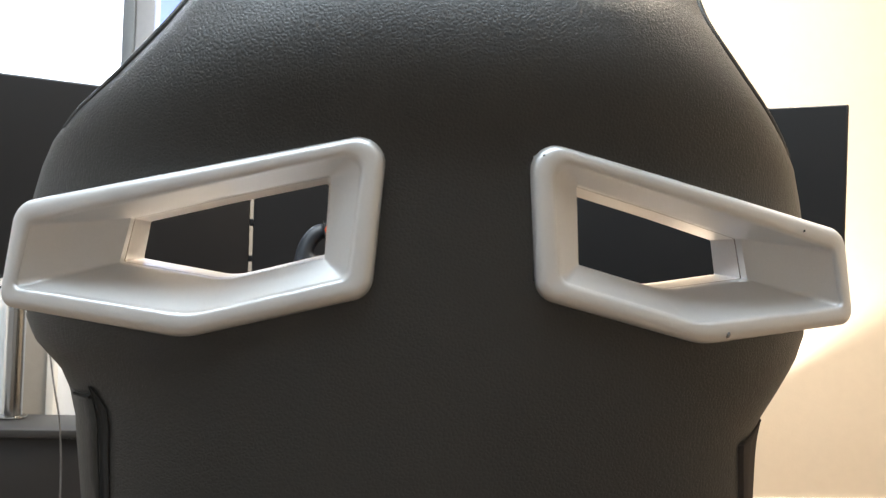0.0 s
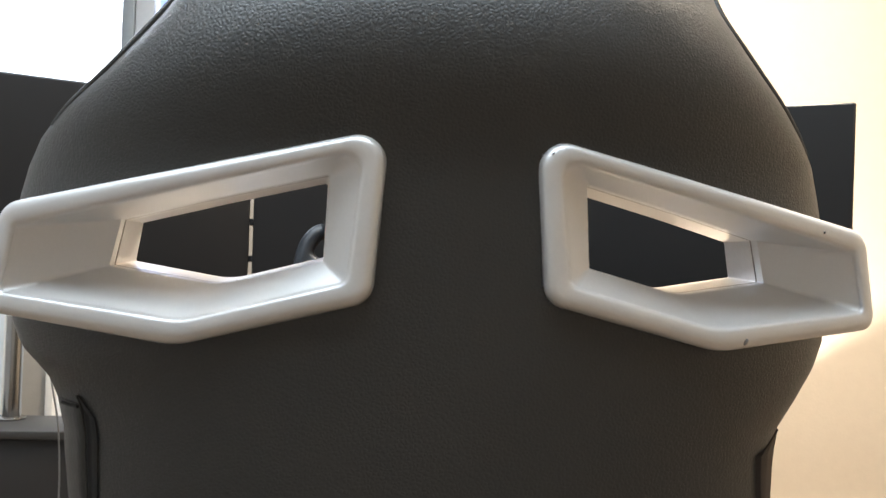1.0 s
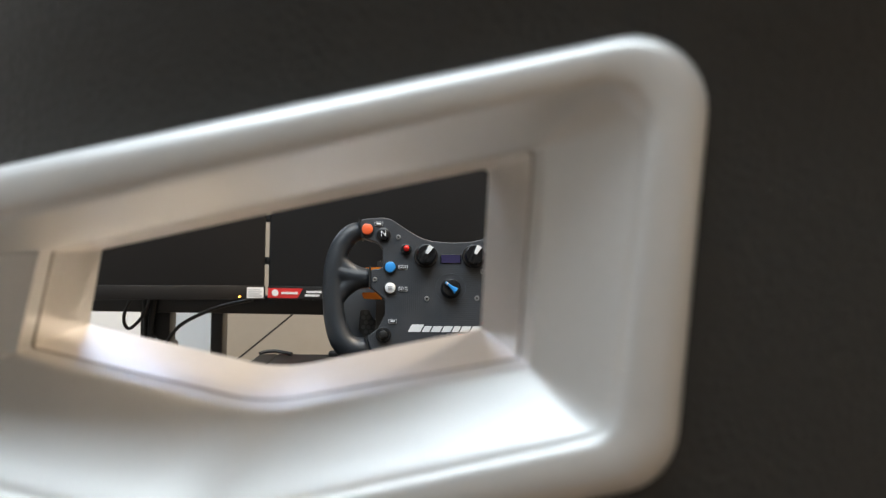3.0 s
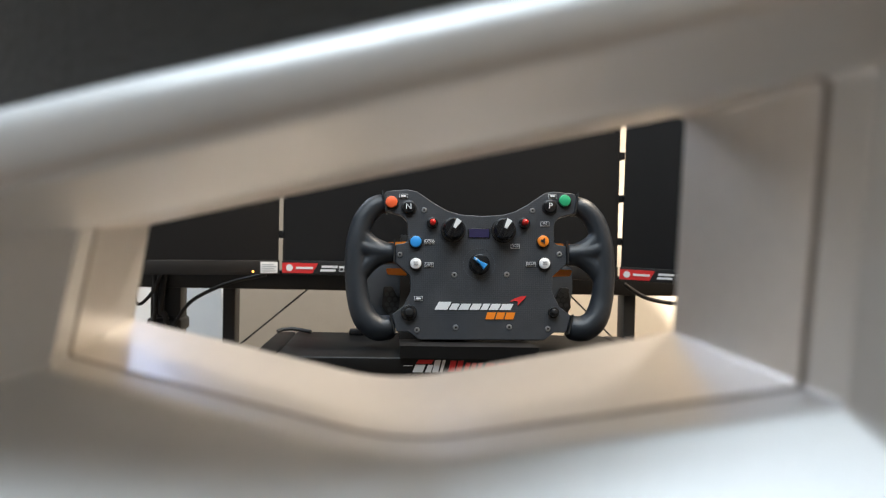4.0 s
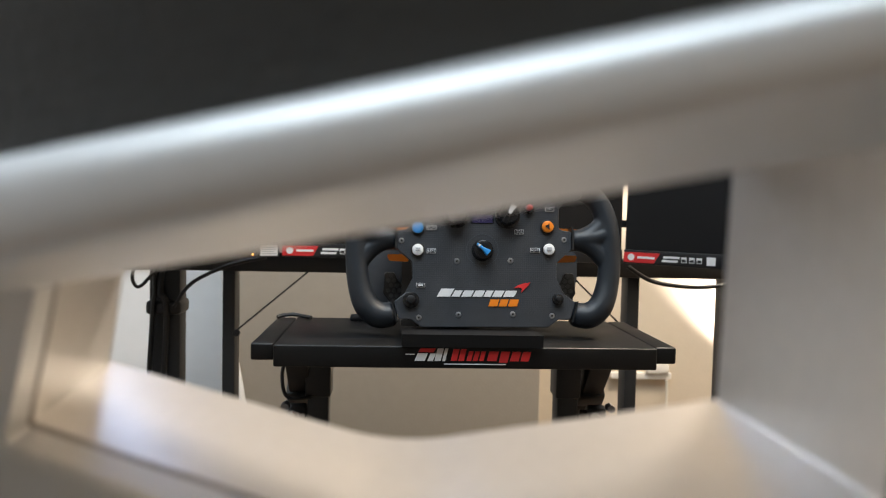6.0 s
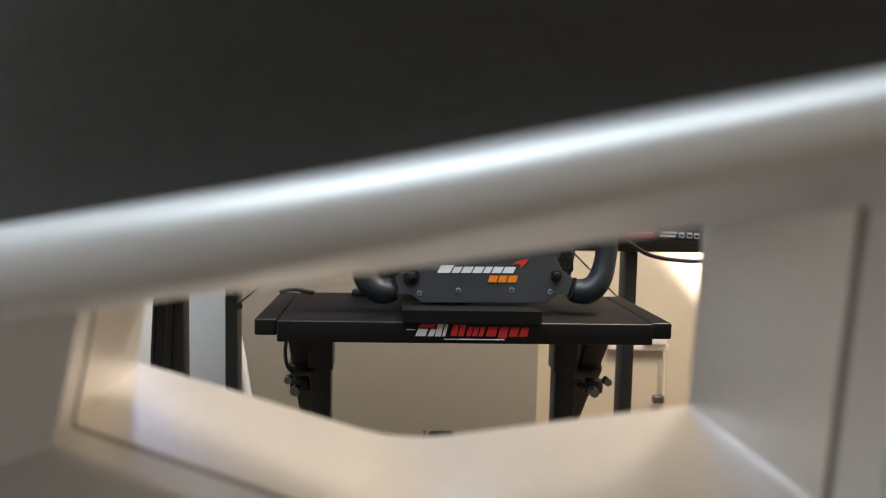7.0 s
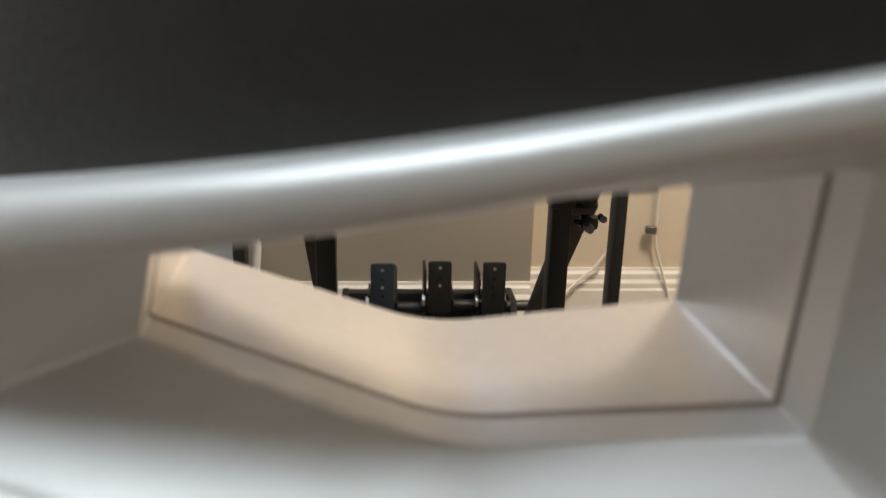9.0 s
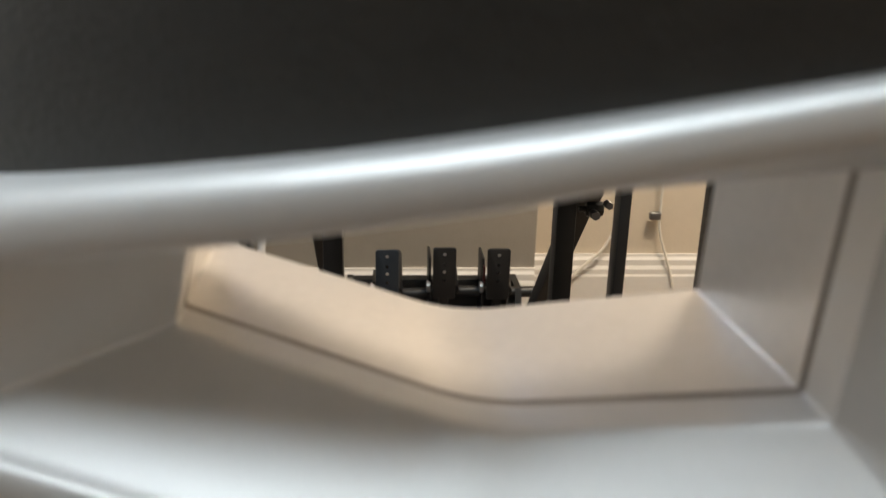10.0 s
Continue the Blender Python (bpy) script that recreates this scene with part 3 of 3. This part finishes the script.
for sx, xu, xa in ((-1, -0.1815, -0.205), (1, 0.115, 0.150)):
    part("leg", box(xu - 0.0125, xu + 0.0125, 1.095, 1.125, 0, 0.7285, 0.002), M_black, deck)
    part("sleeve", box(xu - 0.015, xu + 0.015, 1.092, 1.128, 0.66, 0.728, 0.002), M_plastic, deck)
    arm = box(-0.013, 0.013, -0.016, 0.016, -0.86, 0, 0.002)
    part("arm", arm, M_black, deck, m=pose(xa, 1.07, 0.728, 45))
    part("arm_clamp", box(-0.0165, 0.0165, -0.0195, 0.0195, -0.104, -0.078, 0.004), M_plastic, deck, m=pose(xa, 1.07, 0.728, 45))
    kn = cyl(0.010, 0.022, pose(xa - sx * 0.009, 1.105, 0.640, 0, 90 * sx), seg=8, bevel=0.002)
    cyl(0.004, 0.03, pose(xa - sx * 0.018, 1.105, 0.640, 0, 90 * sx), bm=kn)
    knob = part("clamp_knob", kn, M_plastic, deck)
    part("clamp_bolt", cyl(0.006, 0.014, pose(xa - 0.004, 1.085, 0.640, 90), seg=6), M_steel2, deck)
    part("clamp_bolt", cyl(0.005, 0.014, pose(xa + sx * 0.012, 1.085, 0.653, 90), seg=6), M_steel2, deck)
tagged(part("usb_cable", tube([(-0.232, 1.112, 0.7510), (-0.226, 1.116, 0.7528), (-0.215, 1.118, 0.7536), (-0.205, 1.116, 0.7526), (-0.192, 1.110, 0.7512)], 0.0024), M_plastic), "black cable looped at the end of the stand deck", "cable", "cables of the wheel")
tagged(part("usb_cable", tube([(-0.213, 1.09, 0.72), (-0.222, 1.085, 0.69), (-0.216, 1.085, 0.662), (-0.19, 1.09, 0.66)], 0.0022), M_plastic), "thin black cable looped at the stand leg", "cable", "cables of the wheel")

plug = thing("cable_plug", "small black plug lying on the stand deck", "plug")
part("plug_body", box(-0.146, -0.128, 1.10, 1.118, 0.7488, 0.7555, 0.002), M_plastic, plug)
part("plug_sleeve", cyl(0.0028, 0.012, pose(-0.1285, 1.109, 0.7522, 0, 90), seg=12), M_alu2, plug)
base = thing("motor_unit", "black motor housing bolted onto the stand deck", "motor")
wedge = [[(x, y, z) for y, z in ((0.929, 0.7490), (0.930, 0.7612), (0.965, 0.7590), (1.02, 0.7560), (1.06, 0.87), (1.13, 0.87), (1.13, 0.753), (0.9335, 0.753), (0.9335, 0.7490))] for x in (-0.087, 0.052)]
bm = loft(wedge, caps=(True, True))
part("body", bm, M_deck, base, smooth=20)
part("shaft", cyl(0.026, 0.075, pose(0, 1.01, 0.842, -99.6), seg=32, bevel=0.002), M_plastic, base)

# ---- steering wheel ----
wheel = thing("steering_wheel", "black racing steering wheel with coloured buttons and moulded grips", "wheel")
half = [(0, 53.5, 30), (22, 55, 20), (36, 58.5, 20), (51, 67, 20), (62, 74.5, 10), (70, 80, 6), (80, 82, 6), (103, 80, 4), (107, 74, 4), (103, 58, 3), (86, 53, 6), (80, 46, 6), (79.5, 25, 2), (84, 22.5, 2), (93, 21.5, 2), (93, 2, 3), (77, -12, 5), (76.3, -29, 8), (84, -45, 6), (96, -54, 3), (90.5, -72.5, 3), (78, -72, 5), (67, -80.5, 5)]
both = half + [(-x, z, r) for x, z, r in half[:0:-1]]
face = part("face_plate", slab(rounded([(x / 1000, z / 1000) for x, z, r in both], [r / 1000 for x, z, r in both], 4)[::-1], 0, 0.009, 0.0008), M_carbon, wheel, "dark carbon-look face plate", smooth=12)
for s in (-1, 1):
    grip = ftube([(0.106, 0.010, 0.068), (0.117, 0.008, 0.063), (0.1285, 0.007, 0.047), (0.1345, 0.006, 0.022), (0.1352, 0.006, -0.008), (0.1322, 0.006, -0.036), (0.1245, 0.006, -0.0575), (0.112, 0.008, -0.0675), (0.097, 0.010, -0.0665)],
                 [0.0108, 0.0114, 0.0116, 0.0118, 0.0118, 0.0121, 0.0133, 0.0142, 0.0130], s)
    ftube([(0.096, 0.010, 0.0132), (0.104, 0.009, 0.0135), (0.118, 0.008, 0.015), (0.130, 0.007, 0.018)], [0.0116, 0.0116, 0.0118, 0.0120], s, bm=grip)
    for v, r in ((0.036, 0.0092), (-0.012, 0.0095)):
        ftube([(0.096, 0.010, 0.0132), (0.108, 0.009, 0.0135 + 0.10 * (v - 0.0135)), (0.121, 0.008, 0.0135 + 0.42 * (v - 0.0135)), (0.132, 0.006, v)], [0.0105, 0.0108, 0.0106, r], s, bm=grip)
    g = part("grip", grip, M_grip, wheel, "dark grey rubberised grip", smooth=0)
    rm = g.modifiers.new("blend", "REMESH")
    rm.mode, rm.voxel_size, rm.use_smooth_shade = "VOXEL", 0.0013, True
    sm = g.modifiers.new("soften", "SMOOTH")
    sm.factor, sm.iterations = 0.5, 12
    # dark joints where the grip meets the plate
    for (u0, v0), (u1, v1) in (((106.5, 80.5), (102.0, 57)), ((93.2, 26.5), (93.2, 1.5)), ((97.2, -53.2), (91.5, -74.5))):
        ring = [(s * u / 1000, v / 1000) for u, v in ((u0, v0), (u0 + 1.7, v0), (u1 + 1.7, v1), (u1, v1))]
        part("grip_joint", slab(ring if s > 0 else ring[::-1], -0.0034, 0.016), M_black, wheel, "dark joint beside the grip", smooth=0)
    part("upper_paddle", slab(rounded([(s * 0.080, 0.028), (s * 0.112, 0.026), (s * 0.114, 0.020), (s * 0.080, 0.018)], [0.002] * 4), 0.020, 0.024), M_orange, wheel, "orange shift paddle")
    part("upper_paddle", slab(rounded([(s * 0.080, -0.002), (s * 0.104, -0.002), (s * 0.101, -0.009), (s * 0.080, -0.010)], [0.002] * 4), 0.020, 0.024), M_orange, wheel, "orange shift paddle")
    edge = 0.138 if s < 0 else 0.111
    part("shroud", slab(rounded([(s * 0.070, 0.006), (s * edge, 0.006), (s * edge, -0.022), (s * (edge - 0.008), -0.062), (s * 0.070, -0.066)], [0.006] * 5), 0.055, 0.060), M_shroud, wheel, "dull grey paddle shroud")
    blade = [(s * 0.0956, -0.019), (s * 0.1058, -0.019), (s * 0.1077, -0.042), (s * 0.0962, -0.0576), (s * 0.0740, -0.0390), (s * 0.0902, -0.0295)]
    paddle = part("lower_paddle", slab(rounded(blade, [0.003] * 6)[::s], 0.048, 0.052, 0.001), M_black, wheel, "dark perforated clutch paddle")
    for row in range(6):
        for col in range(7):
            u, v = s * (0.074 + 0.0062 * (col + 0.5 * (row % 2))), -0.0225 - 0.0056 * row
            if all(inside((u + a, v + b), blade) for a, b in ((0.003, 0), (-0.003, 0), (0, 0.003), (0, -0.003))):
                part("hex_hole", cyl(0.0027, 0.0006, pose(u, 0.0476, v, -90), seg=6), M_cabtop, paddle, smooth=0)


def P(u, v, y=0.0):
    return pose(u / 1000, y, v / 1000, 90)


def button(name, u, v, r, material, label, collar=True):
    b = part(name, cyl(r / 1000, 0.0055, P(u, v), seg=28, bevel=0.0013), material, wheel, label)
    if collar:
        part("collar", cyl(r / 1000 + 0.0014, 0.0022, P(u, v), seg=28, bevel=0.0006), M_plastic, b)
    return b


def words(text, parent, u, v, size, y, material):
    cu = bpy.data.curves.new("text", "FONT")
    cu.body, cu.size, cu.align_x, cu.align_y, cu.extrude = text, size / 1000, "CENTER", "CENTER", 0.0001
    tmp = new("text", cu)
    me = bpy.data.meshes.new_from_object(tmp.evaluated_get(bpy.context.evaluated_depsgraph_get()))
    bpy.data.objects.remove(tmp)
    me.transform(pose(u / 1000, y, v / 1000, 90))
    me.materials.clear()
    me.materials.append(material)
    ob = new("lettering", me)
    ob.parent = parent
    return ob


button("button", -97.6, 67.2, 6.4, M_tomato, "orange-red push button")
button("button", 91.7, 71.2, 6.4, M_green, "green push button")
button("button", -71.1, 24, 6.2, M_blue, "blue push button")
sp = button("button", 67, 26, 6.2, M_orange, "orange push button with a horn mark")
print_bar("horn_mark", sp, M_black, [(0.0643, 0.0248), (0.0660, 0.0248), (0.0683, 0.0225), (0.0683, 0.0295), (0.0660, 0.0272), (0.0643, 0.0272)], -0.0066)
for u, v0 in ((-71, 0.4), (68, 1.8)):
    b = button("button", u, v0, 6.0, M_wbtn, "white push button with tiny marks")
    for v in (v0 + 1.2, v0 - 1.2):
        print_bar("mark", b, M_alu, rect((u - 2.4) / 1000, (u + 2.4) / 1000, (v - 0.6) / 1000, (v + 0.6) / 1000), -0.0066)
for u, v, letter in ((-79.1, 61.8, "N"), (75.3, 64.6, "P")):
    b = button("button", u, v, 7.0, M_gloss, "glossy black round button")
    words(letter, b, u, v, 9, -0.0062, M_paper)
for u, v in ((-53.2, 44.8), (46.9, 45.9)):
    b = part("toggle", cyl(0.0062, 0.004, P(u, v), seg=24, bevel=0.001), M_gloss, wheel)
    t = cyl(0.0030, 0.008, P(u, v), seg=16)
    bmesh.ops.create_uvsphere(t, u_segments=14, v_segments=8, radius=0.0034, matrix=pose(u / 1000, -0.009, v / 1000))
    part("toggle_tip", t, M_redlamp, b, "red toggle tip")
for u, v, a in ((-30.8, 37.4, 32), (24.0, 37.6, 28)):
    rim = []
    for d, r in ((0.0, 13.5), (0.004, 13.3), (0.0045, 11.4), (0.016, 10.4), (0.0172, 9.6)):
        rim.append([Vector((u / 1000, -d, v / 1000)) + Vector((math.cos(k * math.pi / 24) * r / 1000, 0, math.sin(k * math.pi / 24) * r / 1000)) * (1 - (0.035 if k % 2 and 0.004 < d < 0.017 else 0)) for k in range(48)])
    kb = part("rotary_knob", loft(rim, caps=(True, True)), M_gloss, wheel, "black knurled rotary knob with white pointer", smooth=30)
    mk = slab([(-0.0016, 0.0), (0.0016, 0.0), (0.0030, 0.0100), (-0.0030, 0.0100)][::-1], -0.0192, -0.0172)
    part("pointer", mk, M_paper, kb, m=pose(u / 1000, 0, v / 1000) @ pose(0, 0, 0, 0, a))
    part("grip_bar", box(-0.0036, 0.0036, -0.0185, -0.004, -0.0112, 0.0080, 0.001), M_gloss, kb, m=pose(u / 1000, 0.0008, v / 1000) @ pose(0, 0, 0, 0, a))
dis = part("display", box(-0.0145, 0.0097, -0.0006, 0.002, 0.0288, 0.0402, 0.0004), M_gloss, wheel, "small dark display")
part("display_glass", box(-0.0132, 0.0084, -0.0010, 0.0, 0.0299, 0.0391), M_display, dis, smooth=0)
part("selector_ring", ringmesh(0.0172, 0.0168, 0.0004, P(-2.5, 1)), M_shroud, wheel, "faint printed dial ring")
sel = part("selector", cyl(0.0118, 0.010, P(-2.5, 0.6), r2=0.0098, seg=32, bevel=0.0012), M_gloss, wheel, "black joystick selector with blue cross")
part("selector_lever", slab([(-0.0012, 0.0088), (0.0012, 0.0088), (0.0014, 0.001), (0.0036, -0.0070), (-0.0036, -0.0070), (-0.0014, 0.001)], -0.0150, -0.0095, 0.0008), M_blue, sel, "bright blue lever", m=pose(-0.0025, 0, 0.0006) @ pose(0, 0, 0, 0, -52))
part("lever_tip", box(-0.0012, 0.0012, -0.0156, -0.0148, 0.0050, 0.0070), M_paper, sel, m=pose(-0.0025, 0, 0.0006) @ pose(0, 0, 0, 0, -52))
for u, v, r in ((-78, -52.2, 8.6), (77, -50.8, 6.0)):
    b = part("thumb_stick", cyl(r / 1000, 0.004, P(u, v), seg=28, bevel=0.001), M_gloss, wheel, "black thumb stick")
    part("stick_cap", cyl(r / 1700, 0.009, P(u, v), r2=r / 2000, seg=24, bevel=0.001), M_plastic, b)
for u, v in ((-62.2, 59.2), (56.3, 60.4), (-88.1, 10.2), (85, 12.4), (-29.6, -11.2), (27.2, -10.3), (-28.1, -67.4), (29.1, -66.8), (-69.5, -70.5), (70.8, -68.4)):
    sc = cyl(0.0031, 0.0012, P(u, v), r2=0.0024, seg=18)
    scr = part("screw", sc, M_steel, wheel, "small steel screw")
    part("socket", cyl(0.0013, 0.0002, P(u, v, -0.0012), seg=6), M_black, scr)
for u, v, text in ((-56.5, 24.4, "RADIO"), (-56.5, -0.5, "LEFT"), (53.5, 1.0, "RIGHT"), (69.7, 45.5, "PIT"), (36.6, 20.5, "TCS")):
    w = 10.2 if len(text) > 4 else 9.6
    lab = print_bar("tag", wheel, M_tag, rect((u - w / 2) / 1000, (u + w / 2) / 1000, (v - 2.5) / 1000, (v + 2.5) / 1000), -0.0010, "printed white tag")
    print_bar("tag_field", lab, M_carbon, rect((u - w / 2 + 0.5) / 1000, (u + w / 2 - 0.5) / 1000, (v - 2.0) / 1000, (v + 2.0) / 1000), -0.0014)
    words(text, lab, u, v, 3.7, -0.0019, M_paper)
for u, v in ((-84.7, 74.3), (78.4, 76.6), (-67.9, -36.8)):
    lab = print_bar("tag", wheel, M_tag, rect((u - 4.6) / 1000, (u + 4.6) / 1000, (v - 2.3) / 1000, (v + 2.3) / 1000), -0.0010, "printed white tag")
    print_bar("tag_field", lab, M_carbon, rect((u - 4.2) / 1000, (u + 4.2) / 1000, (v - 1.9) / 1000, (v + 1.9) / 1000), -0.0014)
    print_bar("mark", lab, M_paper, rect((u - 2.6) / 1000, (u + 2.6) / 1000, (v - 1.0) / 1000, (v + 1.0) / 1000), -0.0019)
# emblem as plain slanted shapes
for u0, u1, h in ((-50.8, -37.0, 8.4), (-35.4, -27.0, 6.6), (-25.4, -15.0, 6.6), (-13.4, -3.4, 6.6), (-1.8, 5.6, 6.6), (7.2, 17.2, 6.6), (18.8, 30.6, 6.6)):
    print_bar("emblem_block", face, M_paper, rect(u0 / 1000, u1 / 1000, -0.0486, (-48.6 + h) / 1000, 0.0036 * h / 6.6), -0.0008)
print_bar("emblem_swoosh", face, M_red, [(0.0300, -0.0398), (0.0350, -0.0362), (0.0420, -0.0340), (0.0480, -0.0332), (0.0462, -0.0362), (0.0420, -0.0400), (0.0385, -0.0440), (0.0390, -0.0395), (0.0350, -0.0385)], -0.0012, "red swoosh shape")
for u0, u1 in ((3.4, 12.6), (14.2, 22.6), (24.2, 33.6)):
    print_bar("emblem_block", face, M_orange, rect(u0 / 1000, u1 / 1000, -0.0586, -0.0512, 0.0024), -0.0008)
wheel.matrix_world = pose(0, 1.0, 0.84, -9.6, -0.6)

# ---- pedals ----
ped = thing("pedal_set", "black three-pedal racing pedal set on a steel plate", "pedals")
for xc, z, mt in ((-0.115, 0.380, M_bluesteel), (0.0055, 0.385, M_black), (0.1205, 0.383, M_black)):
    pf = part("pedal_face", slab(rounded([(xc - 0.0245, z), (xc + 0.0245, z), (xc + 0.0245, z - 0.115), (xc - 0.0245, z - 0.115)], [0.006] * 4, 4)[::-1], 1.712, 1.718, 0.0015), mt, ped, "flat metal pedal plate with a row of holes")
    for k, dz in enumerate((0.014, 0.036, 0.053, 0.072)):
        part("pedal_screw", cyl(0.0042, 0.002, pose(xc, 1.713, z - dz, 90), r2=0.0032, seg=16), M_steel if k == 0 or (k == 2 and xc < 0.05) else M_gloss, pf)
    part("pedal_arm", box(xc - 0.010, xc + 0.010, 1.718, 1.735, z - 0.18, z - 0.01, 0.002), M_black, ped)
    part("spring_tube", cyl(0.015, 0.13, pose(xc + 0.018, 1.73, z - 0.10, -70), seg=20, bevel=0.002), M_plastic, ped)
    part("steel_collar", cyl(0.013, 0.008, pose(xc - 0.036, 1.745, z - 0.098, 0, 90), seg=20, bevel=0.001), M_steel, ped)
    part("side_bracket", box(xc - 0.032, xc - 0.026, 1.74, 1.82, z - 0.18, z - (0.03 if xc > 0 else 0.08), 0.003), M_black, ped)
    if xc > 0.1:
        part("load_cell", box(xc - 0.030, xc - 0.0255, 1.728, 1.745, z - 0.085, z - 0.045, 0.002), M_redsteel, ped, "small red anodised part")
    part("cross_pin", cyl(0.012, 0.075, pose(xc + 0.022, 1.76, z - 0.115, 0, 90), seg=20, bevel=0.001), M_black, ped)
part("back_panel", box(-0.188, 0.161, 1.835, 1.845, 0.162, 0.262, 0.001), M_black, ped)
part("rear_bar", box(-0.19, 0.163, 1.80, 1.83, 0.257, 0.282, 0.002), M_black, ped)
side = [[(x, y, z) for y, z in ((1.70, 0.16), (1.75, 0.280), (1.84, 0.280), (1.90, 0.16))] for x in (0.164, 0.178)]
part("side_plate", loft(side, caps=(True, True)), M_black, ped, smooth=0)
side = [[(x, y, z) for y, z in ((1.70, 0.16), (1.75, 0.280), (1.84, 0.280), (1.90, 0.16))] for x in (-0.205, -0.191)]
part("side_plate", loft(side, caps=(True, True)), M_black, ped, smooth=0)
part("base_plate", box(-0.21, 0.185, 1.66, 1.98, 0.14, 0.16, 0.002), M_black, ped)
for x in (-0.19, 0.165):
    part("base_leg", box(x - 0.015, x + 0.015, 1.68, 1.96, 0, 0.14, 0.002), M_black, ped)
part("floor_bar", box(0.178, 0.45, 1.80, 1.83, 0.125, 0.150, 0.002), M_black, ped)

# ---- skirting, cables and fittings ----


def skirting(name, x0, x1, y, label, rise=0.0):
    prof = [(0.0, 0.0), (-0.020, 0.0), (-0.020, 0.150), (-0.017, 0.156), (-0.017, 0.170), (-0.012, 0.180), (-0.012, 0.196), (-0.007, 0.204), (-0.006, 0.212), (0.0, 0.212)]
    return structure(name, loft([[(x, y + a, b + (rise if b else 0.0)) for a, b in prof] for x in (x0, x1)], caps=(True, True)), M_trim, label, "skirting board")


skirting("baseboard_chimney", -0.462, 0.261, 2.049, "white moulded skirting along the chimney breast", 0.009)
skirting("baseboard_right", 0.262, 2.49, 2.189, "white moulded skirting along the alcove wall")
skirting("baseboard_left", -2.09, -0.463, 2.189, "white moulded skirting below the window")
strip = thing("socket_strip", "white wall socket strip with a cable", "socket")
part("strip_body", box(0.47, 0.63, 2.17, 2.189, 0.455, 0.472, 0.003), M_trim, strip)
part("socket_face", box(0.56, 0.62, 2.160, 2.171, 0.472, 0.500, 0.004), M_trim, strip)
tagged(part("white_cable", tube([(0.615, 2.165, 0.455), (0.618, 2.168, 0.39), (0.622, 2.168, 0.29), (0.648, 2.165, 0.207), (0.675, 2.16, 0.12), (0.68, 2.12, 0.012)], 0.0034), M_whitecable), "white cable hanging from the socket to the floor", "cable", "white cables on the wall")
tagged(part("white_cable", tube([(0.515, 2.175, 0.46), (0.513, 2.17, 0.36), (0.475, 2.16, 0.245), (0.392, 2.155, 0.160), (0.355, 2.14, 0.10), (0.33, 2.10, 0.012)], 0.0040), M_whitecable), "white cable sagging along the alcove wall", "cable", "white cables on the wall")
tagged(part("cable_switch", box(0.590, 0.620, 2.158, 2.176, 0.316, 0.337, 0.004, 3), M_steel2), "small grey inline switch on a white cable", "switch")
tagged(part("white_hose", tube([(-0.485, 2.02, 0.74), (-0.464, 2.02, 0.56), (-0.447, 2.02, 0.463), (-0.433, 2.02, 0.372), (-0.422, 2.02, 0.328), (-0.425, 2.02, 0.28), (-0.434, 2.015, 0.18), (-0.440, 1.99, 0.012)], 0.0098), M_wbtn), "white hose curving down beside the chimney breast", "hose")
window = thing("window_1", "grey framed window with bright daylight behind", "window", kind="structure")
for x0, x1, z0, z1 in ((-1.50, -1.44, 1.22, 2.28), (-0.745, -0.692, 1.22, 2.28), (-0.53, -0.50, 1.22, 2.28)):
    part("frame_post", box(x0, x1, 2.205, 2.26, z0, z1, 0.004), M_alu, window)
for z0, z1 in ((1.22, 1.27), (2.23, 2.28)):
    part("frame_rail", box(-1.44, -0.777, 2.21, 2.255, z0, z1, 0.004), M_alu, window)
    part("frame_rail", box(-0.692, -0.53, 2.21, 2.255, z0, z1, 0.004), M_alu, window)
part("sash_post", box(-0.779, -0.746, 2.195, 2.25, 1.272, 2.228, 0.004), M_sash, window)
part("window_sill", box(-1.55, -0.46, 2.13, 2.21, 1.185, 1.215, 0.005), M_trim, window)
structure("backdrop", box(-2.4, -0.888, 2.70, 2.72, 0.6, 3.2), M_sky, "bright overcast sky outside the window", "sky")
structure("backdrop", box(-0.93, 0.2, 2.75, 2.77, 0.6, 3.2), M_blind, "pale blue sky outside the window", "sky")
cab = thing("low_cabinet", "dark grey low cabinet standing below the window", "cabinet")
part("carcass", box(-1.35, -0.68, 1.765, 1.93, 0, 0.448, 0.003), M_cab, cab)
part("top_board", box(-1.36, -0.67, 1.75, 1.94, 0.450, 0.470, 0.004), M_cabtop, cab)
pole = thing("chrome_pole", "chrome tube standing on the low cabinet", "pole")
part("tube", cyl(0.020, 0.36, pose(-0.895, 1.885, 0.473), seg=28), M_chrome, pole)
part("flange", cyl(0.032, 0.006, pose(-0.895, 1.885, 0.4705), seg=28, bevel=0.002), M_chrome, pole)
panel = thing("wall_panel", "beige wall panel in a white frame", "panel")
part("board", box(-1.02, -0.93, 2.170, 2.189, 0.24, 0.72), M_beige, panel, smooth=0)
for x0, x1, z0, z1 in ((-1.045, -1.02, 0.22, 0.74), (-0.93, -0.91, 0.22, 0.74), (-1.02, -0.93, 0.22, 0.24), (-1.02, -0.93, 0.72, 0.74)):
    part("frame_bar", box(x0, x1, 2.160, 2.189, z0, z1, 0.002), M_trim, panel)
tagged(part("grey_cable", tube([(-0.70, 1.55, 0.78), (-0.680, 1.56, 0.62), (-0.664, 1.565, 0.52), (-0.657, 1.565, 0.40), (-0.660, 1.565, 0.25), (-0.66, 1.56, 0.01)], 0.0018), M_alu2), "thin grey cable hanging beside the cabinet", "cable")
